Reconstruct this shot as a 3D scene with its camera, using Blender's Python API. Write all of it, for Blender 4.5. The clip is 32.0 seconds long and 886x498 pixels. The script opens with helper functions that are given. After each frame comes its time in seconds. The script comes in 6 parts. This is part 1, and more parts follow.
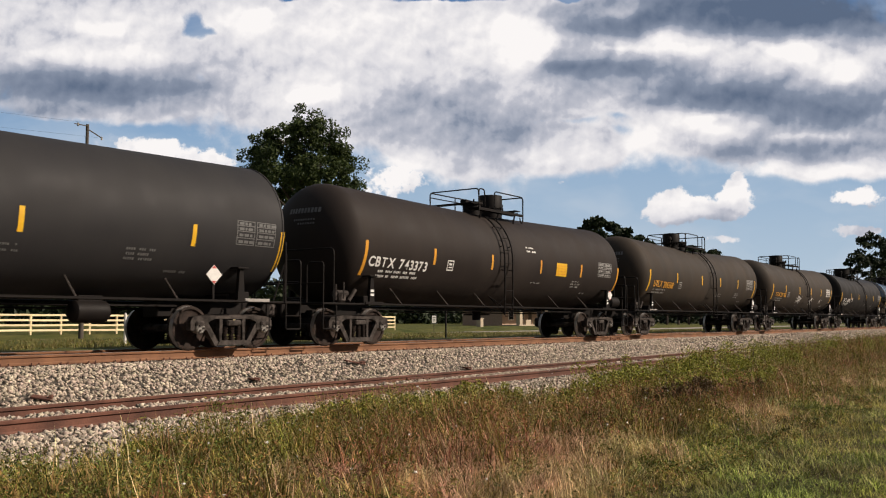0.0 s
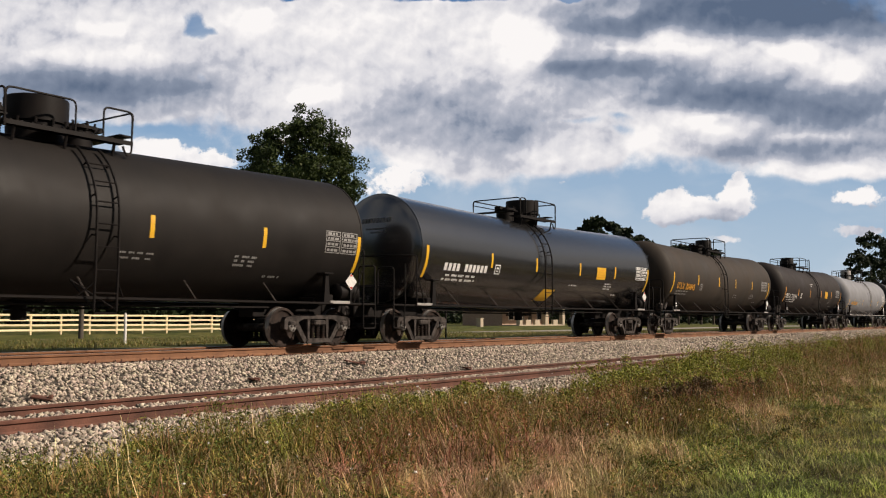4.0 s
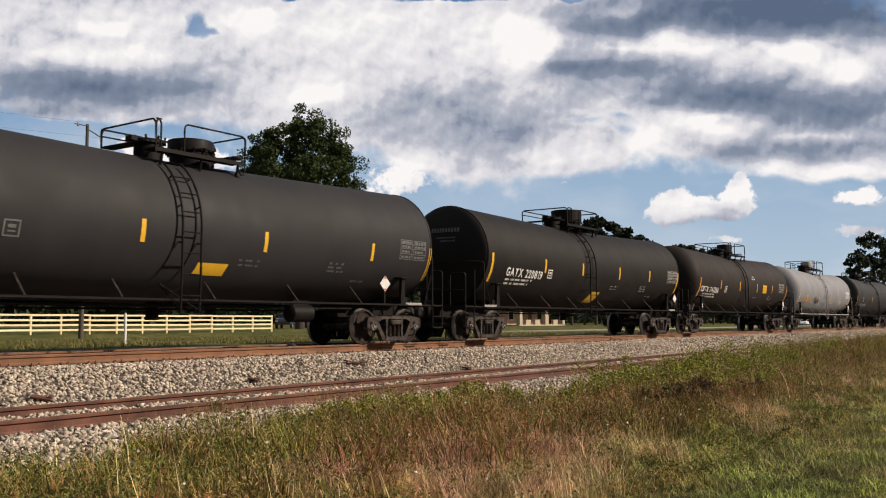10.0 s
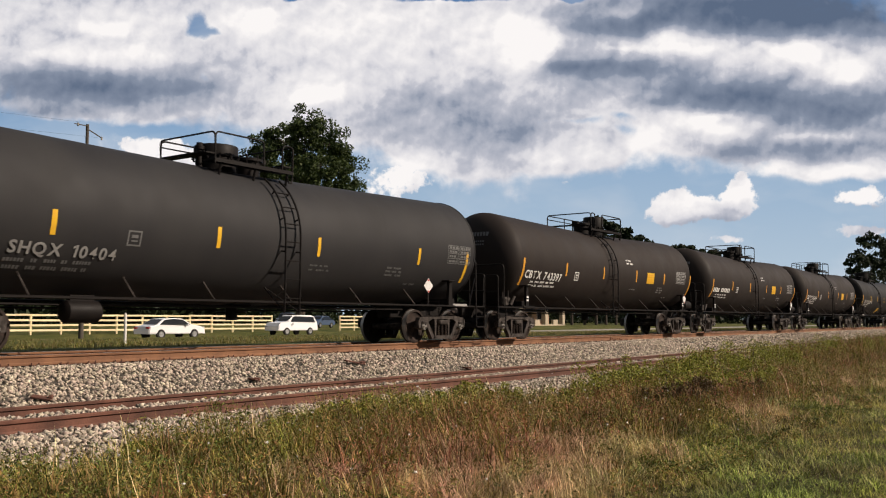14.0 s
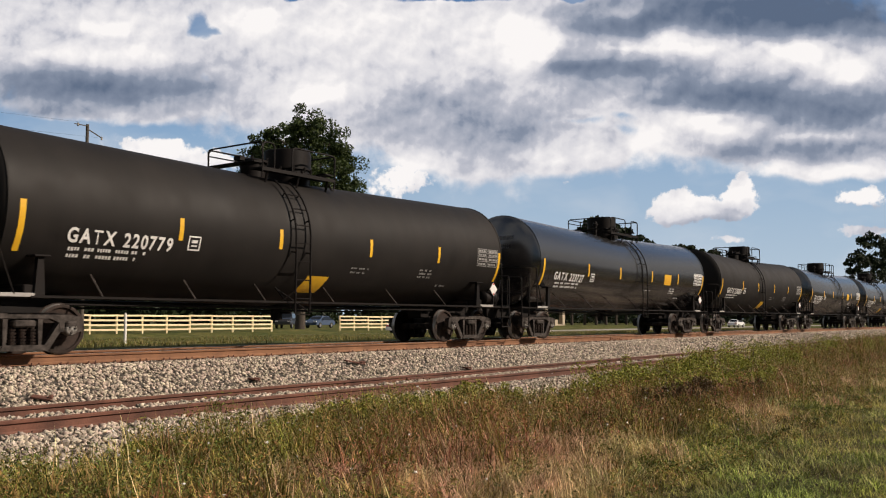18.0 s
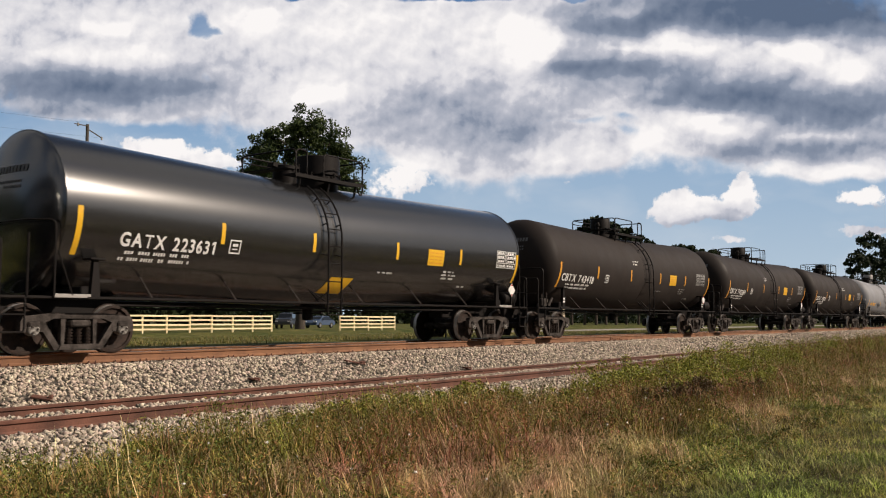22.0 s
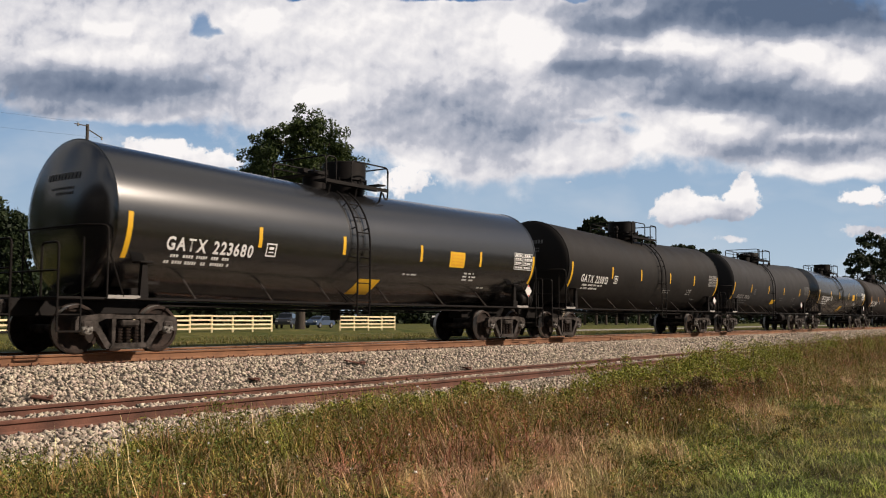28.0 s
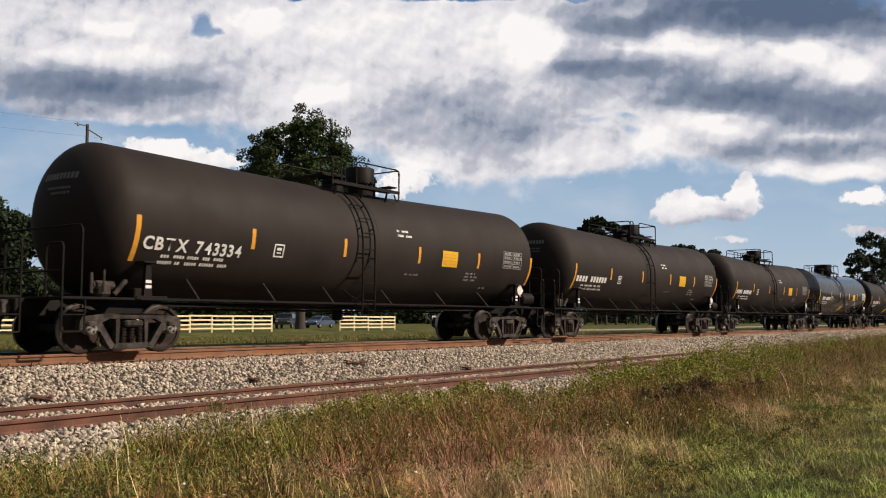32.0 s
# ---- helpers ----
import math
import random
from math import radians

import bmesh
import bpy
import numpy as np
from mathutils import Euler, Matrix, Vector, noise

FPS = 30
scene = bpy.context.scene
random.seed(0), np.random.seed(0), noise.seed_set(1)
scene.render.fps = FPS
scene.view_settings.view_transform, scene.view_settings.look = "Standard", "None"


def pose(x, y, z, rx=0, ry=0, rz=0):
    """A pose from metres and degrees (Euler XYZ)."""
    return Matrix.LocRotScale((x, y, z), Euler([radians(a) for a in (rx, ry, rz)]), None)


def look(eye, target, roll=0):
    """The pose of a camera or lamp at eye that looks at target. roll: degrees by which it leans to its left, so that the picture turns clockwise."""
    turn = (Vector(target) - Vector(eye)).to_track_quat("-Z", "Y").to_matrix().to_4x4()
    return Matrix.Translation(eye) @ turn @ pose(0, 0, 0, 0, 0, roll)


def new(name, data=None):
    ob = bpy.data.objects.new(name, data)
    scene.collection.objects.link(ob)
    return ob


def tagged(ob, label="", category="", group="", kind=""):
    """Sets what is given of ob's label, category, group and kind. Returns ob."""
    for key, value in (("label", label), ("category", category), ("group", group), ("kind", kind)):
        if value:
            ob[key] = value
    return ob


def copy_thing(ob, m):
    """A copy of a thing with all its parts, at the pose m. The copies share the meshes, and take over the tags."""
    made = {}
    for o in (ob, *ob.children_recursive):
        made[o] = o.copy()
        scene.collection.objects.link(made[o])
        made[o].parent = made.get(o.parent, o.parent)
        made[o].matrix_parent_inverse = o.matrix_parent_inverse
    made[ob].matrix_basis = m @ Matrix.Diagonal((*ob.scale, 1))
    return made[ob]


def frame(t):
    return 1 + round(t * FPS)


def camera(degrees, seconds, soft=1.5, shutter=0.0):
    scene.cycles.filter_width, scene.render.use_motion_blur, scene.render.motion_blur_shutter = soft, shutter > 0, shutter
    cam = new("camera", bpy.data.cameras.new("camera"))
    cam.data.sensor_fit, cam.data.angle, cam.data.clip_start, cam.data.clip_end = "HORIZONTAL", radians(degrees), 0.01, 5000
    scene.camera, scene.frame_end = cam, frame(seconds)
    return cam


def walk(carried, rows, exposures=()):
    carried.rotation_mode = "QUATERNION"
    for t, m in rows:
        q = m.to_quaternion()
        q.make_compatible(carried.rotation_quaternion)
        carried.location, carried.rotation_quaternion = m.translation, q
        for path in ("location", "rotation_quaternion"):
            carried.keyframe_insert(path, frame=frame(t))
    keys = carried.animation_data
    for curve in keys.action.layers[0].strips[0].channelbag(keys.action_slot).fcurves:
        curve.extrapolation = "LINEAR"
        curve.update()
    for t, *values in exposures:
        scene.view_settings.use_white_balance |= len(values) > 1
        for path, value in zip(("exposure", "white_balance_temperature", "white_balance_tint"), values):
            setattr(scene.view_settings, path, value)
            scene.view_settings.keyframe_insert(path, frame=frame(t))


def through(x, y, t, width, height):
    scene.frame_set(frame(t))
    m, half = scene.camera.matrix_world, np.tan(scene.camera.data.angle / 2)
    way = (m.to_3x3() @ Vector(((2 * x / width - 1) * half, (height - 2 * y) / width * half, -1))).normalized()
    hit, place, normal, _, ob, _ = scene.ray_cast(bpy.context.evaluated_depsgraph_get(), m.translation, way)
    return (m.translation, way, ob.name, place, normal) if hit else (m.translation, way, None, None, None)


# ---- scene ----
# ---------------------------------------------------------------- camera
EYE = (0.0, -16.02, 0.62)
HEADING, PITCH = 35.7, 4.568
cam = camera(52.86, 32.0, soft=1.1, shutter=0.04)
AIM = (EYE[0] + math.cos(radians(HEADING)) * math.cos(radians(PITCH)),
       EYE[1] + math.sin(radians(HEADING)) * math.cos(radians(PITCH)),
       EYE[2] + math.sin(radians(PITCH)))
walk(cam, [(0.0, look(EYE, AIM)), (32.0, look(EYE, AIM))])

# ---------------------------------------------------------------- light
SUN_EL, SUN_AZ = 34.0, -60.0          # degrees above the ground, from the track's direction
scene.view_settings.exposure = 0.06
world = bpy.data.worlds.new("sky")
scene.world = world
world.use_nodes = True
wn = world.node_tree
sky = wn.nodes.new("ShaderNodeTexSky")
sky.sky_type, sky.sun_disc = "NISHITA", False
sky.sun_elevation, sky.sun_rotation = radians(SUN_EL), radians(90 - SUN_AZ)
sky.air_density, sky.dust_density, sky.ozone_density = 1.0, 0.6, 1.5
# broken white cloud all round the sky, as in the view
sky_at, sky_noise, sky_part, sky_mix = (wn.nodes.new("ShaderNode" + n) for n in ("TexCoord", "TexNoise", "MapRange", "Mix"))
sky_noise.inputs["Scale"].default_value, sky_noise.inputs["Detail"].default_value = 3.0, 7.0
sky_part.inputs[1].default_value, sky_part.inputs[2].default_value = 0.40, 0.56
sky_mix.data_type = "RGBA"
sky_mix.inputs[7].default_value = (5.6, 5.5, 5.5, 1)
wn.links.new(sky_at.outputs["Generated"], sky_noise.inputs["Vector"])
wn.links.new(sky_noise.outputs[0], sky_part.inputs[0])
wn.links.new(sky_part.outputs[0], sky_mix.inputs["Factor"])
wn.links.new(sky.outputs[0], sky_mix.inputs[6])
wn.links.new(sky_mix.outputs[2], wn.nodes["Background"].inputs[0])
wn.nodes["Background"].inputs[1].default_value = 0.05

sun_data = bpy.data.lights.new("sun", "SUN")
sun_data.energy, sun_data.angle, sun_data.color = 5.0, radians(0.53), (1.0, 0.845, 0.70)
sun = new("sun", sun_data)
sx, sy, sz = (math.cos(radians(SUN_AZ)) * math.cos(radians(SUN_EL)),
              math.sin(radians(SUN_AZ)) * math.cos(radians(SUN_EL)), math.sin(radians(SUN_EL)))
sun.matrix_world = look((sx * 60, sy * 60, sz * 60), (0, 0, 0))


# ---------------------------------------------------------------- material tools
class Nodes:
    """Short hand for building a node tree."""

    def __init__(self, name):
        self.mat = bpy.data.materials.new(name)
        self.mat.use_nodes = True
        self.tree = self.mat.node_tree
        self.out = self.tree.nodes["Material Output"]
        self.bsdf = self.tree.nodes["Principled BSDF"]
        self.coord = self.tree.nodes.new("ShaderNodeTexCoord")

    def put(self, socket, value):
        if isinstance(value, bpy.types.NodeSocket):
            self.tree.links.new(value, socket)
        else:
            socket.default_value = value

    def math(self, op, a, b=0.0, c=0.0, clamp=False):
        n = self.tree.nodes.new("ShaderNodeMath")
        n.operation, n.use_clamp = op, clamp
        for i, v in enumerate((a, b, c)):
            self.put(n.inputs[i], v)
        return n.outputs[0]

    def vec(self, op, a, b=(0, 0, 0)):
        n = self.tree.nodes.new("ShaderNodeVectorMath")
        n.operation = op
        self.put(n.inputs[0], a)
        self.put(n.inputs[1], b)
        return n.outputs["Value"] if op in ("DOT_PRODUCT", "LENGTH") else n.outputs[0]

    def noise(self, scale, detail=4.0, rough=0.55, at=None, distortion=0.0):
        n = self.tree.nodes.new("ShaderNodeTexNoise")
        n.inputs["Scale"].default_value, n.inputs["Detail"].default_value = scale, detail
        n.inputs["Roughness"].default_value, n.inputs["Distortion"].default_value = rough, distortion
        self.put(n.inputs["Vector"], at if at is not None else self.coord.outputs["Object"])
        return n.outputs[0]

    def ramp(self, value, lo, hi, to_lo=0.0, to_hi=1.0, smooth=False):
        n = self.tree.nodes.new("ShaderNodeMapRange")
        n.interpolation_type = "SMOOTHSTEP" if smooth else "LINEAR"
        for i, v in enumerate((value, lo, hi, to_lo, to_hi)):
            self.put(n.inputs[i], v)
        return n.outputs[0]

    def mix(self, factor, a, b):
        n = self.tree.nodes.new("ShaderNodeMix")
        n.data_type = "RGBA"
        self.put(n.inputs["Factor"], factor)
        for socket, v in ((n.inputs[6], a), (n.inputs[7], b)):
            self.put(socket, v if isinstance(v, bpy.types.NodeSocket) else (*v, 1.0))
        return n.outputs[2]

    def bump(self, height, strength, distance):
        n = self.tree.nodes.new("ShaderNodeBump")
        n.inputs["Strength"].default_value, n.inputs["Distance"].default_value = strength, distance
        self.put(n.inputs["Height"], height)
        self.put(self.bsdf.inputs["Normal"], n.outputs[0])

    def shifted(self, stretch=(1, 1, 1), own=True):
        """Object coordinates, stretched, and moved by a random step for each object."""
        at = self.vec("MULTIPLY", self.coord.outputs["Object"], stretch)
        if own:
            info = self.tree.nodes.new("ShaderNodeObjectInfo")
            at = self.vec("ADD", at, self.vec("MULTIPLY", info.outputs["Location"], (0.0, 0.0, 0.0)))
            step = self.math("MULTIPLY", info.outputs["Random"], 57.0)
            comb = self.tree.nodes.new("ShaderNodeCombineXYZ")
            for i in range(3):
                self.put(comb.inputs[i], step)
            at = self.vec("ADD", at, comb.outputs[0])
        return at


def surface(name, base, rough=0.6, metal=0.0, other=None, scale=3.0, amount=0.35, fine=40.0, bump=0.15, depth=0.004,
            stretch=(1, 1, 1), own=True, spread=0.0, island=False, spec=0.5):
    """A worn surface: two colours mixed by a coarse and a fine noise, with relief."""
    k = Nodes(name)
    at = k.shifted(stretch, own)
    coarse, grain = k.noise(scale, 5, 0.6, at), k.noise(fine, 3, 0.6, at)
    other = other or tuple(c * 0.6 for c in base)
    f = k.math("ADD", k.ramp(coarse, 0.35, 0.68, 0, amount * 1.3), k.ramp(grain, 0.35, 0.7, 0, amount * 0.6), clamp=True)
    col = k.mix(f, base, other)
    if spread:
        n = k.tree.nodes.new("ShaderNodeNewGeometry" if island else "ShaderNodeObjectInfo")
        r = n.outputs["Random Per Island" if island else "Random"]
        h = k.tree.nodes.new("ShaderNodeHueSaturation")
        k.put(h.inputs["Value"], k.ramp(r, 0, 1, 1 - spread, 1 + spread))
        k.put(h.inputs["Hue"], k.ramp(k.math("FRACT", k.math("MULTIPLY", r, 7.13)), 0, 1, 0.5 - spread * 0.05, 0.5 + spread * 0.05))
        k.put(h.inputs["Color"], col)
        col = h.outputs[0]
    k.put(k.bsdf.inputs["Base Color"], col)
    k.put(k.bsdf.inputs["Roughness"], k.ramp(coarse, 0.3, 0.7, max(rough - 0.08, 0.02), min(rough + 0.08, 1)))
    k.bsdf.inputs["Metallic"].default_value = metal
    k.bsdf.inputs["Specular IOR Level"].default_value = spec
    if bump:
        k.bump(grain, bump, depth)
    return k.mat


def tank_paint(name, base, dirt, rough, bottom=0.5, streak=0.5, gloss=0.22, coat=0.0, coat_ior=1.5):
    """Tank paint with vertical dirt streaks, dust and faint plate seams along the shell."""
    k = Nodes(name)
    at = k.shifted((1, 1, 1))
    streaks = k.noise(1.0, 5, 0.6, k.shifted((1.6, 0.2, 0.16)))
    dust = k.noise(0.9, 6, 0.62, at)
    grain = k.noise(70, 2, 0.6, at)
    f = k.math("ADD", k.ramp(streaks, 0.38, 0.8, 0, streak), k.ramp(dust, 0.4, 0.72, 0, bottom), clamp=True)
    k.put(k.bsdf.inputs["Base Color"], k.mix(f, base, dirt))
    k.put(k.bsdf.inputs["Roughness"], k.ramp(k.math("ADD", dust, k.math("MULTIPLY", grain, 0.15)), 0.35, 0.8, rough, min(rough + 0.22, 1)))
    k.bsdf.inputs["Specular IOR Level"].default_value = gloss
    k.bsdf.inputs["Coat Weight"].default_value, k.bsdf.inputs["Coat Roughness"].default_value = coat, 0.21
    k.bsdf.inputs["Coat IOR"].default_value = coat_ior
    k.bump(k.math("ADD", k.math("MULTIPLY", dust, 0.6), k.math("MULTIPLY", grain, 0.1)), 0.12, 0.03)
    return k.mat


def leaf_stuff(name, dark, light, dry=None, dry_part=0.0, patch=0.5, through=0.14, clump=0.0):
    """Leaves and blades: colour varies from piece to piece and in patches."""
    k = Nodes(name)
    geo = k.tree.nodes.new("ShaderNodeNewGeometry")
    r = geo.outputs["Random Per Island"]
    col = k.mix(r, dark, light)
    if dry:
        patches = k.noise(patch, 4, 0.6)
        pick = k.math("ADD", k.math("MULTIPLY", k.math("FRACT", k.math("MULTIPLY", r, 13.7)), 0.55), patches)
        col = k.mix(k.ramp(pick, 1.02 - dry_part, 1.12 - dry_part), col, dry)
    if clump:
        # plants of different kinds and ages in clumps; the wide value swing also paints shaded gaps
        h = k.tree.nodes.new("ShaderNodeHueSaturation")
        k.put(h.inputs["Value"], k.ramp(k.noise(clump, 4, 0.6), 0.34, 0.66, 0.38, 1.62))
        # greener on the lawn side and along the stones, russet where the growth has dried
        kind = k.noise(clump * 0.6, 3, 0.6)
        for x, y, rx, ry, amount in ((5.0, -8.3, 2.2, 1.6, 0.10), (8.5, -14.0, 4.0, 1.5, 0.10), (22, -6.8, 8, 1.3, 0.13), (15, -13, 6, 1.2, 0.09), (11, -7.7, 3, 0.8, 0.09),
                                     (17, -9.6, 5, 1.8, -0.13), (8, -10.6, 2.2, 1.0, -0.12), (45, -9, 14, 2.5, -0.10), (9.5, -8.7, 2, 0.7, -0.08)):
            d = k.vec("MULTIPLY", k.vec("SUBTRACT", k.coord.outputs["Object"], (x, y, 0)), (1 / rx, 1 / ry, 0))
            kind = k.math("ADD", kind, k.math("MULTIPLY", k.math("POWER", 2.718, k.math("MULTIPLY", k.vec("DOT_PRODUCT", d, d), -1.0)), amount))
        k.put(h.inputs["Hue"], k.ramp(kind, 0.34, 0.66, 0.457, 0.553))
        k.put(h.inputs["Color"], col)
        col = h.outputs[0]
    k.put(k.bsdf.inputs["Base Color"], col)
    k.bsdf.inputs["Roughness"].default_value = 0.6
    k.bsdf.inputs["Specular IOR Level"].default_value = 0.25
    if through:
        tr = k.tree.nodes.new("ShaderNodeBsdfTranslucent")
        k.put(tr.inputs[0], col)
        m = k.tree.nodes.new("ShaderNodeMixShader")
        m.inputs[0].default_value = through
        k.tree.links.new(k.bsdf.outputs[0], m.inputs[1])
        k.tree.links.new(tr.outputs[0], m.inputs[2])
        k.tree.links.new(m.outputs[0], k.out.inputs[0])
    return k.mat


# ---------------------------------------------------------------- materials
M = {}
M["brown_black"] = tank_paint("brown black tank paint", (0.0175, 0.0130, 0.0115), (0.031, 0.024, 0.020), 0.58, gloss=0.22)
M["matte_black"] = tank_paint("matte black tank paint", (0.0105, 0.0092, 0.0085), (0.021, 0.018, 0.016), 0.52, gloss=0.2)
M["gloss_black"] = tank_paint("gloss black tank paint", (0.0035, 0.0035, 0.004), (0.007, 0.007, 0.0075), 0.5, 0.35, 0.3, 0.1, 1.0, 2.3)
M["slate"] = tank_paint("slate grey tank paint", (0.0245, 0.0240, 0.0258), (0.034, 0.033, 0.033), 0.55, gloss=0.2)
M["rust_brown"] = tank_paint("brown tank paint", (0.030, 0.025, 0.020), (0.055, 0.041, 0.030), 0.6, 0.6, 0.6)
M["pale_grey"] = tank_paint("pale grey tank paint", (0.245, 0.25, 0.268), (0.19, 0.188, 0.188), 0.5, 0.5, 0.4)
M["black_steel"] = surface("black painted steel", (0.007, 0.006, 0.006), 0.6, other=(0.017, 0.013, 0.011), scale=4, fine=60, spec=0.15)
M["pale_steel"] = surface("pale painted steel", (0.36, 0.35, 0.34), 0.55, other=(0.2, 0.17, 0.14), scale=4)
M["cast"] = surface("dusty cast steel", (0.088, 0.074, 0.067), 0.75, other=(0.018, 0.015, 0.013), scale=6, amount=0.7, fine=70, bump=0.4, spec=0.2)
M["wheel"] = surface("rusty wheel steel", (0.045, 0.029, 0.023), 0.75, other=(0.017, 0.013, 0.011), scale=5, amount=0.7, own=False, spec=0.2)
M["tread"] = surface("worn bright steel", (0.66, 0.64, 0.62), 0.45, 0.7, other=(0.3, 0.27, 0.25), scale=9)
M["cap"] = surface("grey bearing cap", (0.34, 0.33, 0.31), 0.5, other=(0.08, 0.07, 0.06), scale=18, amount=0.8, own=False)
M["yellow"] = surface("yellow reflector tape", (0.78, 0.46, 0.02), 0.45, other=(0.62, 0.33, 0.02), scale=7, bump=0)
M["orange"] = surface("orange reflector tape", (0.72, 0.34, 0.03), 0.45, other=(0.5, 0.24, 0.04), scale=7, bump=0)
M["white_mark"] = surface("white marking paint", (0.78, 0.78, 0.76), 0.55, other=(0.5, 0.48, 0.45), scale=8, bump=0)
M["grey_mark"] = surface("faded grey marking paint", (0.30, 0.30, 0.29), 0.6, other=(0.16, 0.15, 0.15), scale=8, bump=0)
M["dim_mark"] = surface("dim marking paint", (0.14, 0.14, 0.14), 0.65, other=(0.08, 0.08, 0.08), scale=8, bump=0)
M["orange_mark"] = surface("orange marking paint", (0.75, 0.36, 0.03), 0.5, other=(0.5, 0.25, 0.04), scale=8, bump=0)
M["red_mark"] = surface("red placard print", (0.55, 0.06, 0.05), 0.5, bump=0)
M["rail"] = surface("rusted rail steel", (0.27, 0.125, 0.056), 0.8, other=(0.15, 0.07, 0.036), scale=1.6, amount=0.75, fine=45, bump=0.4, own=False)
M["rail_dark"] = surface("dark rusted rail steel", (0.17, 0.068, 0.042), 0.85, other=(0.075, 0.033, 0.023), scale=1.6, amount=0.75, fine=45, bump=0.4, own=False)
M["tie"] = surface("weathered creosoted tie", (0.10, 0.075, 0.058), 0.9, other=(0.045, 0.034, 0.028), scale=3, amount=0.8, stretch=(6, 1, 6), bump=0.5, spread=0.25)
M["stone"] = surface("pale ballast stone", (0.52, 0.44, 0.35), 0.9, other=(0.28, 0.23, 0.18), scale=9, amount=0.6, fine=60, bump=0.3, own=False, spread=0.55, island=True)
M["stone_one"] = surface("ballast stone", (0.52, 0.44, 0.35), 0.9, other=(0.28, 0.245, 0.21), scale=9, amount=0.6, fine=60, bump=0.3, spread=0.5)
# fines under the stones, coloured dark for the shade in the gaps
M["bed"] = surface("ballast fines in shaded gaps", (0.12, 0.10, 0.08), 0.95, other=(0.05, 0.043, 0.035), scale=14, amount=0.8, fine=45, bump=1.0, depth=0.03, own=False)
def ground_cover():
    """Mown grass beyond the tracks; soil under the near weeds, darkened for the shade in their gaps."""
    k = Nodes("grassy ground")
    at = k.coord.outputs["Object"]
    xyz = k.tree.nodes.new("ShaderNodeSeparateXYZ")
    k.put(xyz.inputs[0], at)
    patch, tuft, grain = k.noise(0.35, 5, 0.6), k.noise(2.2, 5, 0.65, k.vec("MULTIPLY", at, (0.5, 1.5, 1))), k.noise(11, 3, 0.6)
    grass = k.mix(k.ramp(patch, 0.35, 0.7), (0.060, 0.078, 0.018), (0.17, 0.15, 0.05))
    grass = k.mix(k.ramp(tuft, 0.4, 0.68, 0, 0.75), grass, (0.035, 0.045, 0.012))
    # soil under the weeds, with the shade between them put into its colour
    shaded_soil = k.mix(k.ramp(grain, 0.35, 0.7), (0.030, 0.028, 0.010), (0.075, 0.058, 0.025))
    near = k.ramp(k.math("ADD", xyz.outputs[1], k.math("MULTIPLY", tuft, 1.5)), -5.5, -4.5)
    k.put(k.bsdf.inputs["Base Color"], k.mix(near, shaded_soil, grass))
    k.bsdf.inputs["Roughness"].default_value = 0.95
    k.bsdf.inputs["Specular IOR Level"].default_value = 0.1
    k.bump(k.math("ADD", grain, k.math("MULTIPLY", tuft, 2.0)), 0.8, 0.06)
    return k.mat


M["soil"] = ground_cover()
M["asphalt"] = surface("sunbleached asphalt", (0.34, 0.31, 0.27), 0.9, other=(0.24, 0.22, 0.19), scale=0.8, fine=60, own=False)
M["fence"] = surface("cream painted fence board", (0.85, 0.73, 0.46), 0.6, other=(0.74, 0.58, 0.32), scale=2.5, amount=0.5, spread=0.12)
M["white_paint"] = surface("white paint", (0.8, 0.79, 0.76), 0.5, other=(0.6, 0.57, 0.52), scale=4)
M["pole"] = surface("weathered pole wood", (0.09, 0.075, 0.06), 0.9, other=(0.045, 0.037, 0.03), scale=3, stretch=(5, 5, 0.6))
M["bark"] = surface("tree bark", (0.07, 0.055, 0.043), 0.95, other=(0.032, 0.026, 0.02), scale=4, stretch=(3, 3, 0.6), bump=0.8, depth=0.03)
M["oak"] = leaf_stuff("tree leaves", (0.022, 0.040, 0.012), (0.070, 0.095, 0.026))
M["pine"] = leaf_stuff("dark wood leaves", (0.010, 0.019, 0.008), (0.030, 0.044, 0.016))
M["weed"] = leaf_stuff("weed blades", (0.042, 0.042, 0.009), (0.33, 0.27, 0.058), (0.40, 0.225, 0.10), 0.20, 0.9, clump=1.7)
M["forb"] = leaf_stuff("weed leaves", (0.026, 0.036, 0.007), (0.27, 0.27, 0.052), (0.34, 0.175, 0.07), 0.16, 0.8, clump=1.4)
M["lawn"] = leaf_stuff("lawn grass", (0.070, 0.076, 0.014), (0.48, 0.45, 0.095), (0.50, 0.38, 0.17), 0.20, 0.8, clump=1.2)
M["verge"] = leaf_stuff("verge grass", (0.055, 0.060, 0.013), (0.26, 0.24, 0.055), (0.25, 0.19, 0.08), 0.2, 0.5)
M["straw"] = leaf_stuff("dry straw grass", (0.36, 0.24, 0.12), (0.85, 0.62, 0.37), clump=2.5)
M["bush"] = leaf_stuff("bush leaves", (0.040, 0.060, 0.011), (0.44, 0.46, 0.070), (0.24, 0.12, 0.04), 0.10, 1.2)
# dark brown that stands for the shade of a hollow in the weeds
M["hollow_bush"] = leaf_stuff("shade-dark bush leaves", (0.035, 0.024, 0.010), (0.15, 0.095, 0.040))
M["brick"] = surface("tan brick", (0.42, 0.30, 0.22), 0.85, other=(0.3, 0.2, 0.14), scale=3)
M["cream"] = surface("cream render", (0.48, 0.40, 0.29), 0.8, other=(0.36, 0.30, 0.22), scale=2)
M["shingle"] = surface("dark roof shingle", (0.07, 0.065, 0.06), 0.9, other=(0.04, 0.036, 0.034), scale=4, fine=20, bump=0.6)
